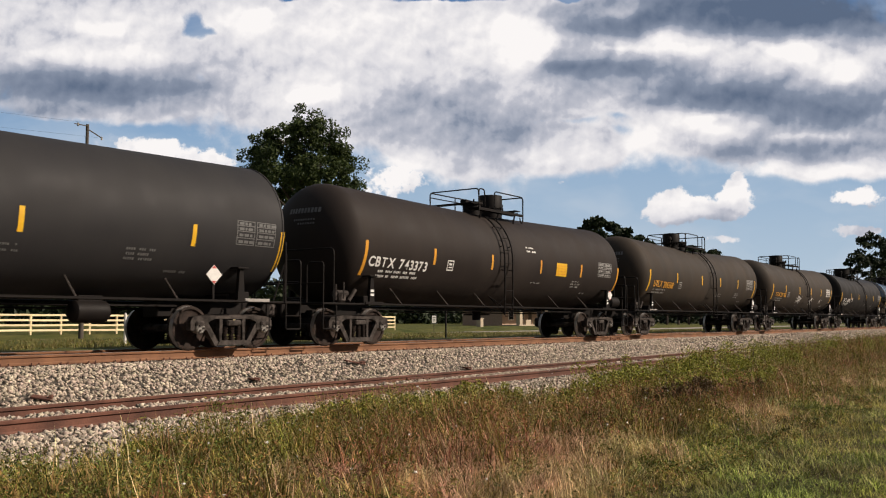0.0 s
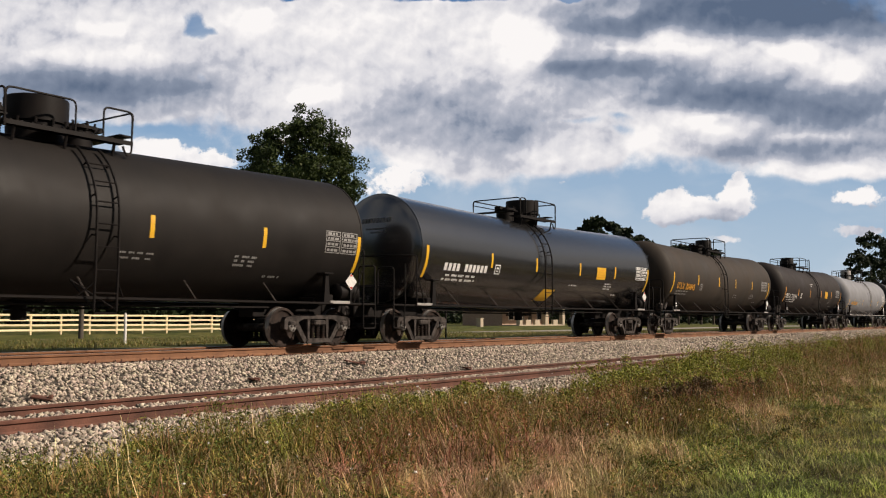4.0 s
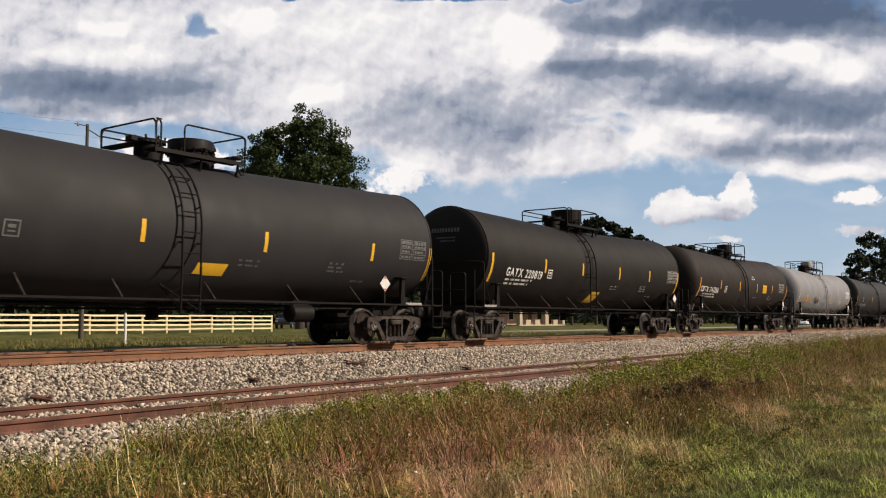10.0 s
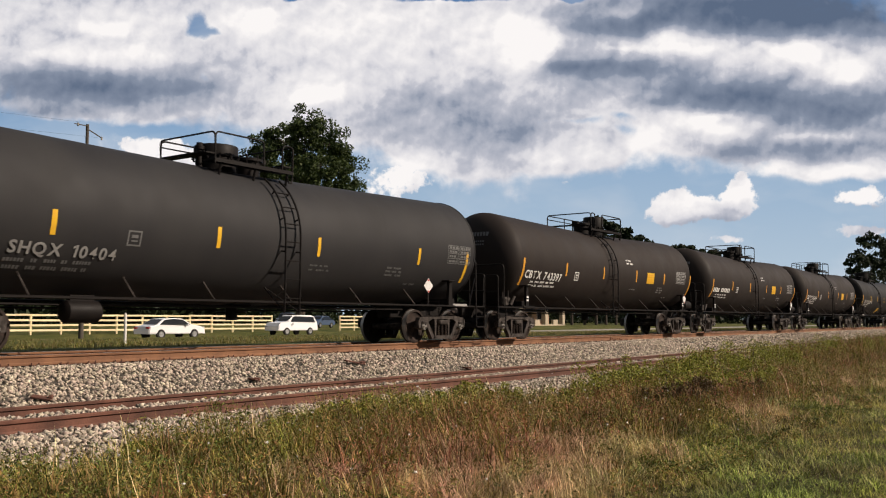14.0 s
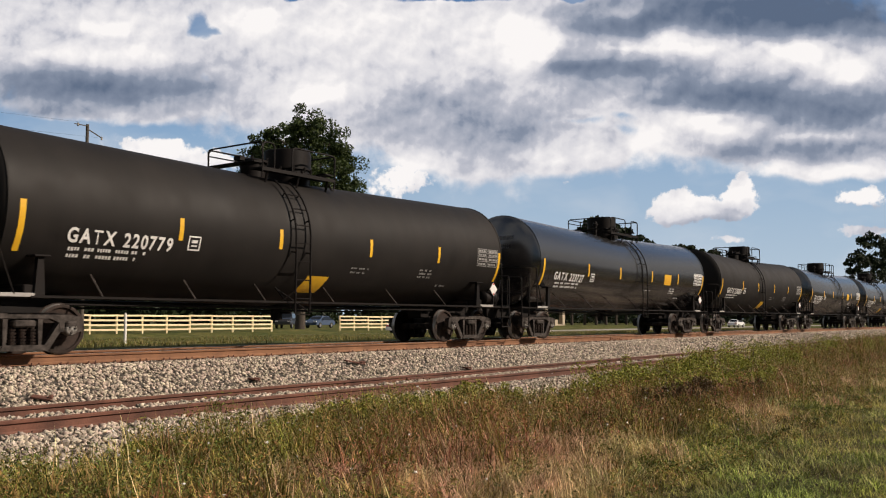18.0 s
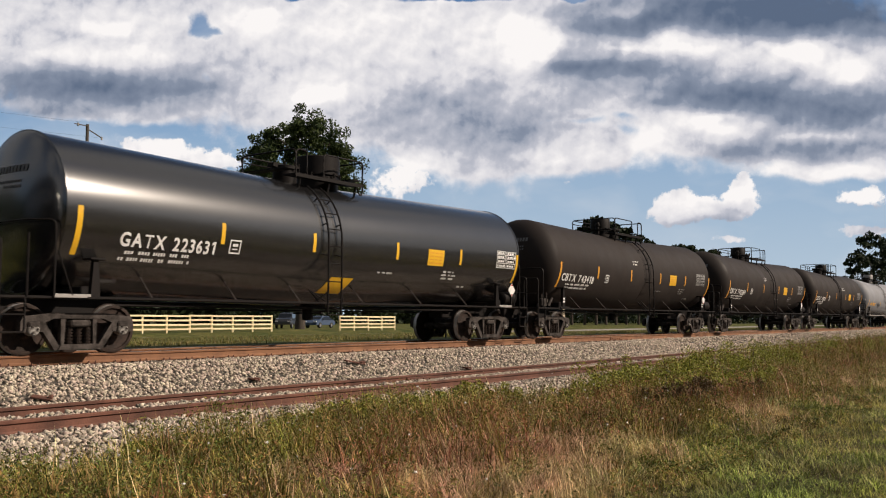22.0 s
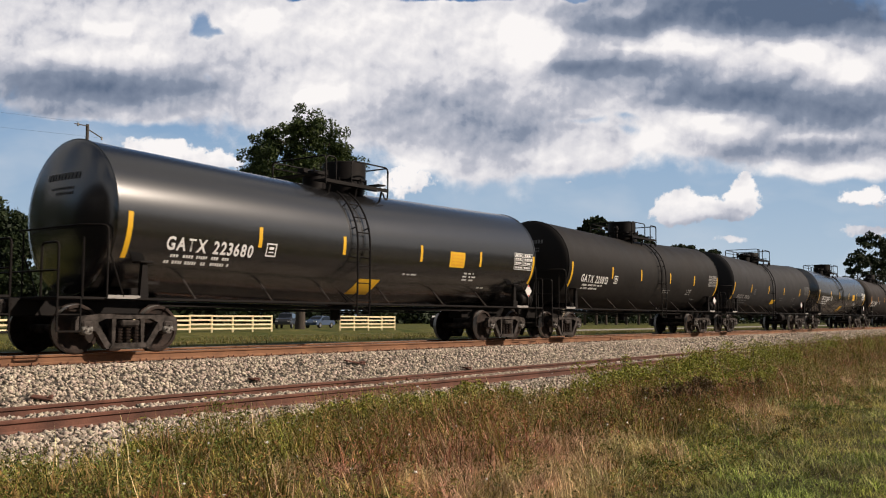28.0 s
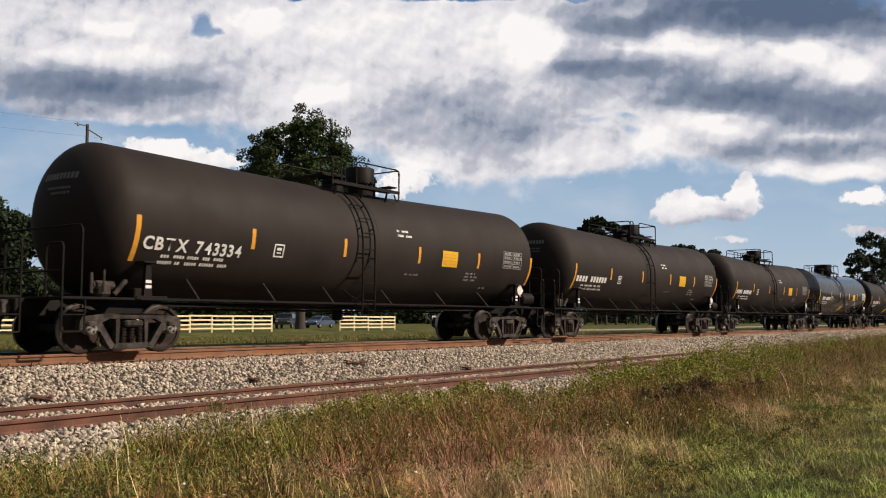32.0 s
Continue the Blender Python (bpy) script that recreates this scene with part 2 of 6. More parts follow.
M["dark_glass"] = surface("dark window glass", (0.012, 0.014, 0.016), 0.08, bump=0)
M["car_white"] = surface("white car paint", (0.80, 0.80, 0.80), 0.18, other=(0.72, 0.72, 0.72), scale=1, bump=0)
M["car_blue"] = surface("blue grey car paint", (0.06, 0.09, 0.15), 0.2, other=(0.05, 0.07, 0.11), scale=1, bump=0)
M["car_dark"] = surface("dark grey car paint", (0.035, 0.037, 0.042), 0.2, other=(0.028, 0.03, 0.034), scale=1, bump=0)
M["tyre"] = surface("tyre rubber", (0.018, 0.018, 0.018), 0.85)
M["rim"] = surface("alloy rim", (0.5, 0.5, 0.5), 0.35, 0.8)
M["lamp_red"] = surface("red tail lens", (0.4, 0.02, 0.02), 0.2, bump=0)
M["lamp_clear"] = surface("clear head lens", (0.7, 0.7, 0.7), 0.12, bump=0)


# ---------------------------------------------------------------- mesh tools
def part(name, bm, material, parent=None, label="", smooth=None):
    """Links a bmesh as one mesh object under a thing or a part."""
    if smooth is not None:
        for f in bm.faces:
            f.smooth = True
        for e in bm.edges:
            if len(e.link_faces) == 2 and e.calc_face_angle(0.0) > radians(smooth):
                e.smooth = False
    me = bpy.data.meshes.new(name)
    bm.to_mesh(me)
    bm.free()
    for m in material if isinstance(material, list) else [material]:
        me.materials.append(m)
    ob = new(name, me)
    ob.parent = parent
    if label:
        ob["label"] = label
    return ob


def raw(name, verts, faces, material, parent=None):
    me = bpy.data.meshes.new(name)
    me.from_pydata(verts, [], faces)
    me.materials.append(material)
    ob = new(name, me)
    ob.parent = parent
    return ob


def thing(name, label, category, at=None, group="", kind=""):
    ob = new(name)
    ob.empty_display_size = 0.2
    if at is not None:
        ob.matrix_basis = at
    return tagged(ob, label, category, group, kind)


def box(bm, at, size, turn=(0, 0, 0), bevel=0.0):
    m = pose(*at, *turn) @ Matrix.Diagonal((*size, 1))
    made = bmesh.ops.create_cube(bm, size=1.0, matrix=m)
    if bevel:
        edges = list({e for v in made["verts"] for e in v.link_edges})
        bmesh.ops.bevel(bm, geom=edges, offset=bevel, segments=1, affect="EDGES")
    return made["verts"]


def rod(bm, a, b, r, sides=6, r2=None, ends=True):
    a, b = Vector(a), Vector(b)
    way = b - a
    m = Matrix.Translation((a + b) / 2) @ way.to_track_quat("Z", "Y").to_matrix().to_4x4()
    bmesh.ops.create_cone(bm, cap_ends=ends, segments=sides, radius1=r, radius2=r if r2 is None else r2, depth=way.length, matrix=m)


def tube(bm, points, r, sides=6):
    """A bent pipe through the points."""
    pts = [Vector(p) for p in points]
    rings, side = [], None
    for i, p in enumerate(pts):
        way = (pts[min(i + 1, len(pts) - 1)] - pts[max(i - 1, 0)]).normalized()
        if side is None:
            side = way.orthogonal().normalized()
        side = (side - way * side.dot(way)).normalized()
        up = way.cross(side)
        rings.append([bm.verts.new(p + r * (side * math.cos(a) + up * math.sin(a)))
                      for a in (2 * math.pi * j / sides for j in range(sides))])
    for r0, r1 in zip(rings, rings[1:]):
        for j in range(sides):
            bm.faces.new((r0[j], r0[(j + 1) % sides], r1[(j + 1) % sides], r1[j]))
    bm.faces.new(rings[0][::-1])
    bm.faces.new(rings[-1])


def rounded(points, r, n=4):
    """The corner points of a path, each corner turned into an arc."""
    pts = [Vector(p) for p in points]
    res = [pts[0]]
    for a, b, c in zip(pts, pts[1:], pts[2:]):
        p, q = b + (a - b).normalized() * r, b + (c - b).normalized() * r
        for i in range(n + 1):
            t = i / n
            res.append(p * (1 - t) ** 2 + b * 2 * t * (1 - t) + q * t * t)
    return res + [pts[-1]]


def lathe(bm, profile, sides, axis="x", at=(0, 0, 0), slot=0):
    """Turns (along, radius) pairs about an axis."""
    rings = []
    for s, r in profile:
        ring = []
        for j in range(sides):
            a = 2 * math.pi * j / sides
            c, d = r * math.cos(a), r * math.sin(a)
            p = {"x": (s, c, d), "y": (c, s, d), "z": (c, d, s)}[axis]
            ring.append(bm.verts.new(Vector(p) + Vector(at)))
        rings.append(ring)
    for r0, r1 in zip(rings, rings[1:]):
        for j in range(sides):
            f = bm.faces.new((r0[j], r0[(j + 1) % sides], r1[(j + 1) % sides], r1[j]))
            f.material_index = slot
    for ring in (rings[0], rings[-1]):
        bm.faces.new(ring).material_index = slot
    bmesh.ops.recalc_face_normals(bm, faces=bm.faces)


def extrude(bm, outline, a, b, axis="y"):
    """A flat outline pulled from a to b along an axis."""
    def at(p, s):
        return {"x": (s, p[0], p[1]), "y": (p[0], s, p[1]), "z": (p[0], p[1], s)}[axis]
    r0, r1 = ([bm.verts.new(at(p, s)) for p in outline] for s in (a, b))
    n = len(outline)
    faces = [bm.faces.new(r0), bm.faces.new(r1)]
    faces += [bm.faces.new((r0[i], r0[(i + 1) % n], r1[(i + 1) % n], r1[i])) for i in range(n)]
    bmesh.ops.recalc_face_normals(bm, faces=faces)
    return faces


# ---------------------------------------------------------------- ground
def smooth_step(a, b, v):
    t = min(max((v - a) / (b - a), 0.0), 1.0)
    return t * t * (3 - 2 * t)


def ground_height(x, y):
    """The lie of the land: railbed, ditch, lawn, road and the rise behind it."""
    if y < -6.4:
        z = -0.96 - 0.05 * smooth_step(-9.0, -13.0, y)
    elif y < 4:
        z = -0.96 + 0.83 * smooth_step(1.6, 3.6, y)
    else:
        low = 1 - 0.6 * smooth_step(62, 84, x)
        z = -0.74 + 0.42 * smooth_step(42.5, 48, y)
        z += (0.62 - 0.20 * smooth_step(7.5, 12, y) - 0.13 * smooth_step(12, 31, y)) * (1 - smooth_step(31.5, 34.8, y)) * (1 - (1 - low) * smooth_step(20, 30, y))
    if abs(y) > 30:
        z += 0.004 * max(abs(y) - 60, 0)
    return z + 0.035 * noise.noise((x * 0.6, y * 0.6, 0.0)) * (1 if y < -7 or y > 6 else 0)


def make_ground():
    ys = [-900, -300, -120, -60, -35, -24, -19] + [-17 + 0.5 * i for i in range(21)] + [-6.4, -4, 0, 2, 2.5, 3, 3.5, 4, 5] + \
         [8 + 3 * i for i in range(7)] + [28, 29, 30, 31, 32, 33, 34, 35, 38.5, 42, 42.4, 44, 46, 48, 52, 60, 75, 100, 150, 220, 320, 500, 900, 1600, 3000]
    xs = [-1500, -500, -200, -80, -40, -20, -10] + [-5 + 0.75 * i for i in range(60)] + [42 + 3 * i for i in range(30)] + \
         [140 + 15 * i for i in range(16)] + [420, 600, 900, 1500, 3000]
    verts = [(x, y, ground_height(x, y)) for y in ys for x in xs]
    n = len(xs)
    faces = [(j * n + i, j * n + i + 1, (j + 1) * n + i + 1, (j + 1) * n + i) for j in range(len(ys) - 1) for i in range(n - 1)]
    g = raw("ground", verts, faces, M["soil"])
    g.data.polygons.foreach_set("use_smooth", [True] * len(faces))
    tagged(g, "grassy rough ground beside the railway", "ground", kind="structure")


# cross-section of the stone bed: (y, z) from the camera's side to the far side
SIDING_Y, SIDING_TOP = -4.98, -0.55
BED = [(-8.4, -1.08), (-7.6, -0.96), (-6.95, -0.86), (-6.4, -0.75), (-5.80, -0.72), (-5.66, -0.675), (-4.30, -0.675), (-4.16, -0.71), (-3.6, -0.71), (-3.1, -0.66), (-1.9, -0.29), (-1.5, -0.225),
       (1.5, -0.225), (2.4, -0.15), (4.0, -0.15)]


def bed_height(y):
    for (y0, z0), (y1, z1) in zip(BED, BED[1:]):
        if y0 <= y <= y1:
            return z0 + (z1 - z0) * (y - y0) / (y1 - y0)
    return -0.8


def make_bed():
    xs = [-160, -40] + [-6 + 2 * i for i in range(50)] + [110, 150, 220, 400, 760]
    fine = []
    for (y0, z0), (y1, z1) in zip(BED, BED[1:]):
        k = max(1, int((y1 - y0) / 0.5))
        fine += [(y0 + (y1 - y0) * i / k, z0 + (z1 - z0) * i / k) for i in range(k)]
    fine.append(BED[-1])
    verts = [(x, y, z + 0.02 * noise.noise((x, y * 1.3, 3))) for y, z in fine for x in xs]
    n = len(xs)
    faces = [(j * n + i, j * n + i + 1, (j + 1) * n + i + 1, (j + 1) * n + i) for j in range(len(fine) - 1) for i in range(n - 1)]
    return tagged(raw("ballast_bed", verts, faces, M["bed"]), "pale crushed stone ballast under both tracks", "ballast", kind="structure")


STONE = np.array([(1, 0, 0), (-1, 0, 0), (0, 1, 0), (0, -1, 0), (0, 0, 1), (0, 0, -1)], float)
STONE_FACES = np.array([(0, 2, 4), (2, 1, 4), (1, 3, 4), (3, 0, 4), (2, 0, 5), (1, 2, 5), (3, 1, 5), (0, 3, 5)])


def scatter_stones(parent, rng, count, x0, x1, power, size):
    """Loose stones in one mesh, denser where x is small."""
    x = x0 + (x1 - x0) * rng.random(count) ** power
    y = -7.95 + 7.15 * rng.random(count)
    far = rng.random(count) < 0.06
    y = np.where(far, 0.9 + 2.2 * rng.random(count), y)
    keep = (np.abs(y + 0.75) > 0.16) & (np.abs(np.abs(y - SIDING_Y) - 0.75) > 0.12)
    buried = (np.abs(y - SIDING_Y) < 1.3) & (np.abs(((x - 1.89) % 0.56) - 0.11) < 0.10) & (rng.random(count) < 0.85)
    keep &= ~buried
    keep &= ~((y < -7.1) & (rng.random(count) < 0.35) & (x > 6.5))
    x, y = x[keep], y[keep]
    n = len(x)
    z = np.interp(y, [p[0] for p in BED], [p[1] for p in BED])
    r = size * (0.6 + 0.8 * rng.random(n) ** 1.5)
    v = STONE[None] * (0.8 + 0.4 * rng.random((n, 6, 1))) + 0.22 * rng.normal(size=(n, 6, 3))
    a, b = rng.random(n) * 6.283, rng.random(n) * 6.283
    ca, sa, cb, sb = np.cos(a), np.sin(a), np.cos(b), np.sin(b)
    v = np.stack([v[..., 0], v[..., 1] * cb[:, None] - v[..., 2] * sb[:, None], v[..., 1] * sb[:, None] + v[..., 2] * cb[:, None]], -1)
    v = np.stack([v[..., 0] * ca[:, None] - v[..., 1] * sa[:, None], v[..., 0] * sa[:, None] + v[..., 1] * ca[:, None], v[..., 2] * 0.8], -1)
    v = v * r[:, None, None] + np.stack([x, y, z + r * 0.35], -1)[:, None]
    f = (STONE_FACES[None] + 6 * np.arange(n)[:, None, None]).reshape(-1, 3)
    me = bpy.data.meshes.new("loose_stones")
    fast_mesh(me, v.reshape(-1, 3), f)
    me.materials.append(M["stone"])
    ob = new("loose_stones", me)
    ob.parent = parent
    tagged(ob, kind="stuff")


def near_stones(parent, rng):
    """The loose stones at the edge of the weeds, each one a piece of its own."""
    shapes = []
    for i in range(6):
        bm = bmesh.new()
        bmesh.ops.create_icosphere(bm, subdivisions=1, radius=1.0)
        for v in bm.verts:
            v.co = v.co * (0.75 + 0.45 * rng.random()) + Vector(rng.normal(size=3) * 0.12)
            v.co.z *= 0.75
        me = bpy.data.meshes.new("stone")
        bm.to_mesh(me)
        bm.free()
        me.materials.append(M["stone_one"])
        shapes.append(me)
    for i in range(300):
        x, y, r = 4.6 + 5.5 * rng.random(), -7.7 + 1.7 * rng.random(), 0.024 + 0.022 * rng.random()
        o = new("stone", shapes[i % 6])
        o.parent = parent
        o.matrix_basis = pose(x, y, bed_height(y) + r * 0.75, *(rng.random(3) * (60, 60, 360))) @ Matrix.Scale(r, 4)


def fast_mesh(me, v, f):
    """Fills a mesh from arrays of points and of faces with one number of corners."""
    k = f.shape[1]
    me.vertices.add(len(v))
    me.vertices.foreach_set("co", np.ascontiguousarray(v, np.float32).ravel())
    me.loops.add(f.size)
    me.loops.foreach_set("vertex_index", np.ascontiguousarray(f, np.int32).ravel())
    me.polygons.add(len(f))
    me.polygons.foreach_set("loop_start", np.arange(0, f.size, k, dtype=np.int32))
    me.update(calc_edges=True)


# ---------------------------------------------------------------- tracks
RAIL_OUTLINE = [(-0.068, 0), (0.068, 0), (0.068, 0.012), (0.02, 0.028), (0.009, 0.05), (0.009, 0.125), (0.034, 0.14), (0.036, 0.172),
                (0.028, 0.18), (-0.028, 0.18), (-0.036, 0.172), (-0.034, 0.14), (-0.009, 0.125), (-0.009, 0.05), (-0.02, 0.028), (-0.068, 0.012)]


def make_track(name, label, y, top, material, ties, x_ties, joints):
    track = thing(name, label, "railway track", kind="structure")
    for side in (-0.75, 0.75):
        bm = bmesh.new()
        extrude(bm, [(y + side + p, top - 0.18 + q) for p, q in RAIL_OUTLINE], -160, 760, "x")
        part("rail", bm, material, track)
        bm = bmesh.new()
        extrude(bm, [(y + side - 0.026, top + 0.001), (y + side + 0.026, top + 0.001), (y + side + 0.02, top + 0.003), (y + side - 0.02, top + 0.003)], -160, 760, "x")
        part("running_surface", bm, M["tread"] if name == "main_track" else material, track)
        for x in joints:
            bm = bmesh.new()
            for k in (-1, 1):
                box(bm, (x, y + side + 0.028 * k, top - 0.1), (0.9, 0.03, 0.1), bevel=0.008)
                for j in range(4):
                    rod(bm, (x - 0.33 + 0.22 * j, y + side + 0.03 * k, top - 0.1), (x - 0.33 + 0.22 * j, y + side + 0.07 * k, top - 0.1), 0.018)
            part("joint_bar", bm, material, track)
    bm = bmesh.new()
    box(bm, (0, 0, 0), (0.22, 2.6, 0.17), bevel=0.015)
    first = part("tie", bm, M["tie"], track)
    bm = bmesh.new()
    box(bm, (0, 0, 0), (0.2, 0.34, 0.02), bevel=0.004)
    for a in (-0.07, 0.07):
        for b in (-0.09, 0.09):
            rod(bm, (a, b, 0), (a, b, 0.05), 0.012, 5)
    plate = part("tie_plate", bm, M["rail_dark"], track)
    for i in range(ties):
        o = first if i == 0 else first.copy()
        if i:
            scene.collection.objects.link(o)
        o.matrix_basis = pose(x_ties + 0.56 * i, y + random.uniform(-0.04, 0.04), top - 0.278 + random.uniform(-0.015, 0.01), 0, 0, random.uniform(-1.5, 1.5))
        for k, side in enumerate((-0.75, 0.75)):
            p = plate if i == 0 and k == 0 else plate.copy()
            if i or k:
                scene.collection.objects.link(p)
            p.matrix_basis = pose(x_ties + 0.56 * i, y + side, top - 0.186)
    return track


# ---------------------------------------------------------------- plants
def blades(name, rng, x, y, height, width, lean, material, label, category, parent=None, bend=0.5):
    """Curved grass blades, one for each root, in one mesh."""
    n = len(x)
    z = np.array([ground_height(a, b) for a, b in zip(x, y)])
    h = np.asarray(height) * (0.55 + 0.9 * rng.random(n))
    w = width * (0.7 + 0.6 * rng.random(n))
    turn = rng.random(n) * 6.283
    tilt = lean * (0.3 + rng.random(n))
    side = np.stack([np.cos(turn), np.sin(turn), np.zeros(n)], -1)
    out = np.stack([-np.sin(turn), np.cos(turn), np.zeros(n)], -1)
    root = np.stack([x, y, z - 0.02], -1)
    up = np.array([0, 0, 1.0])
    rows = []
    for s, k in ((0.0, 1.0), (0.5, 0.8)):
        mid = root + (h * s)[:, None] * up * (1 - 0.25 * s * tilt[:, None]) + out * (h * tilt * (s ** (1 + bend)))[:, None]
        rows += [mid - side * (w * k / 2)[:, None], mid + side * (w * k / 2)[:, None]]
    tip = root + (h * (1 - 0.3 * tilt))[:, None] * up + out * (h * tilt)[:, None]
    v = np.stack(rows + [tip], 1)
    f = np.array([(0, 1, 3), (0, 3, 2), (2, 3, 4)])
    f = (f[None] + 5 * np.arange(n)[:, None, None]).reshape(-1, 3)
    me = bpy.data.meshes.new(name)
    fast_mesh(me, v.reshape(-1, 3), f)
    me.materials.append(material)
    ob = new(name, me)
    ob.parent = parent
    return tagged(ob, label, category, kind="stuff")


def leaf_cloud(rng, centres, radii, per, size, flat=0.8, slim=0.55):
    """Small leaf quads spread through balls: points and faces."""
    c = np.repeat(centres, per, 0)
    r = np.repeat(radii, per)
    n = len(c)
    d = rng.normal(size=(n, 3))
    d /= np.linalg.norm(d, axis=1)[:, None]
    d[:, 2] *= flat
    p = c + d * (r * (0.35 + 0.75 * rng.random(n) ** 0.6))[:, None]
    a = rng.normal(size=(n, 3))
    a /= np.linalg.norm(a, axis=1)[:, None]
    b = np.cross(a, rng.normal(size=(n, 3)))
    b /= np.linalg.norm(b, axis=1)[:, None]
    s = (size * (0.6 + 0.8 * rng.random(n)))[:, None]
    v = np.stack([p - a * s, p + b * s * slim, p + a * s, p - b * s * slim], 1)
    return v.reshape(-1, 3), np.arange(4 * n).reshape(-1, 4)


def make_tree(name, label, x, y, height, width, rng, material, trunk=0.35, clumps=60, per=60, leaf=0.3, low=0.25, group=""):
    """A tapered trunk with limbs and a crown of leaf clumps with gaps."""
    base = ground_height(x, y) - 0.1
    tree = thing(name, label, "tree", pose(x, y, base), group)
    bm = bmesh.new()
    top = height * 0.75
    pts = [(0.12 * width * 0.1 * math.sin(3 * t), 0.1 * math.cos(2 * t), top * t) for t in (0, 0.2, 0.4, 0.6, 0.8, 1)]
    for i, (a, b) in enumerate(zip(pts, pts[1:])):
        rod(bm, a, b, trunk * (1 - 0.17 * i), 8, trunk * (1 - 0.17 * (i + 1)), ends=False)
    part("trunk", bm, M["bark"], tree, smooth=60)
    centres, radii = [], []
    for i in range(clumps):
        t = low + (1 - low) * rng.random() ** 0.8
        k = math.sqrt(max(0.05, 1 - ((t - (low + 0.45 * (1 - low))) / (0.56 * (1 - low))) ** 2)) * width / 2
        ang, rad = rng.random() * 6.283, k * (0.25 + 0.75 * rng.random() ** 0.5)
        c = (rad * math.cos(ang), rad * math.sin(ang), height * t * 0.97)
        centres.append(c)
        radii.append(width * (0.07 + 0.07 * rng.random()))
        if i % 5 == 0:
            limb = bmesh.new()
            rod(limb, (0, 0, max(height * low * 0.8, c[2] - rad * 0.7)), c, trunk * 0.22, 5, trunk * 0.05, ends=False)
            part("limb", limb, M["bark"], tree)
    v, f = leaf_cloud(rng, np.array(centres), np.array(radii), per, leaf)
    me = bpy.data.meshes.new("crown")
    fast_mesh(me, v, f)
    me.materials.append(material)
    ob = new("crown", me)
    ob.parent = tree
    return tree


# ---------------------------------------------------------------- tank cars
R, AXIS = 1.53, 2.485                 # tank radius, and height of its axis over the rail at mid-car
FALL = 0.0204                         # both halves of a tank fall towards the outlet at mid-car
TRUCK, WHEELBASE, WHEEL_R = 6.91, 1.778, 0.457
SHELL = {"radius": R, "axis": AXIS}   # of the kind of tank being built


def axis_at(u):
    return SHELL["axis"] + FALL * abs(u)


def on_tank(u, v, lift=0.006):
    """A place on the shell: u along the car, v the height, wrapped on the side towards -y."""
    r, mid = SHELL["radius"], axis_at(u)
    a = math.asin(max(-0.999, min(0.999, (v - mid) / r)))
    return (u, -(r + lift) * math.cos(a), mid + (r + lift) * math.sin(a))


def decal(bm, u0, u1, v0, v1, n=3, slant=0.0):
    """A painted rectangle on the shell."""
    rows = []
    for i in range(n + 1):
        v = v0 + (v1 - v0) * i / n
        rows.append([bm.verts.new(on_tank(u + slant * (v - v0), v)) for u in (u0, u1)])
    for a, b in zip(rows, rows[1:]):
        bm.faces.new((a[0], a[1], b[1], b[0]))


def lettering(words, u0, u1, v0, v1, material, parent, space=0.42):
    """Bold characters wrapped on the shell, each one a mesh; they follow the fall of the tank."""
    made, x = [], 0.0
    for c in words:
        if c == " ":
            x += space
            continue
        if c == "1":
            me = bpy.data.meshes.new("digit")
            me.from_pydata([(0.15, 0, 0), (0.31, 0, 0), (0.31, 0.73, 0), (0.17, 0.73, 0), (0.0, 0.62, 0), (0.0, 0.50, 0), (0.15, 0.56, 0)], [],
                           [(0, 1, 2, 3), (3, 4, 5, 6)])
            made.append((c, me, 0.0, x + 0.06))
            x += 0.5
            continue
        data = bpy.data.curves.new("letter", "FONT")
        data.body, data.size, data.offset, data.resolution_u = c, 1.0, 0.010 if c in "T4" else 0.028, 3
        ob = new("letter", data)
        me = bpy.data.meshes.new_from_object(ob)
        bpy.data.objects.remove(ob)
        bpy.data.curves.remove(data)
        low = min(v.co.x for v in me.vertices)
        wide = max(v.co.x for v in me.vertices) - low
        made.append((c, me, low, x))
        x += wide + 0.13
    kx, ky = (u1 - u0) / (x - 0.13), (v1 - v0) / 0.76
    for c, me, low, at in made:
        bm = bmesh.new()
        bm.from_mesh(me)
        bpy.data.meshes.remove(me)
        for v in bm.verts:
            u = u0 + (v.co.x - low + at) * kx
            v.co = on_tank(u, v0 + v.co.y * ky + FALL * (abs(u) - abs(u0 + u1) / 2), 0.015)
        part("digit" if c.isdigit() else "letter", bm, material, parent)


def print_rows(bm, u0, u1, v0, row, gap, rows, rng, fill=0.8, thin=0.0):
    """Unreadable lines of print, as broken bars."""
    for i in range(rows):
        v, u = v0 - i * gap, u0 + rng.uniform(0, 0.06) * (u1 - u0)
        end = u0 + (u1 - u0) * rng.uniform(fill, 1.0)
        while u < end:
            for k in range(rng.randint(2, 6)):
                w = rng.uniform(0.55, 0.85) * row
                if u + w < end:
                    decal(bm, u, u + w, v - row * rng.uniform(0.85, 1.0), v, 1)
                u += w + 0.016
            u += rng.uniform(0.05, 0.12)


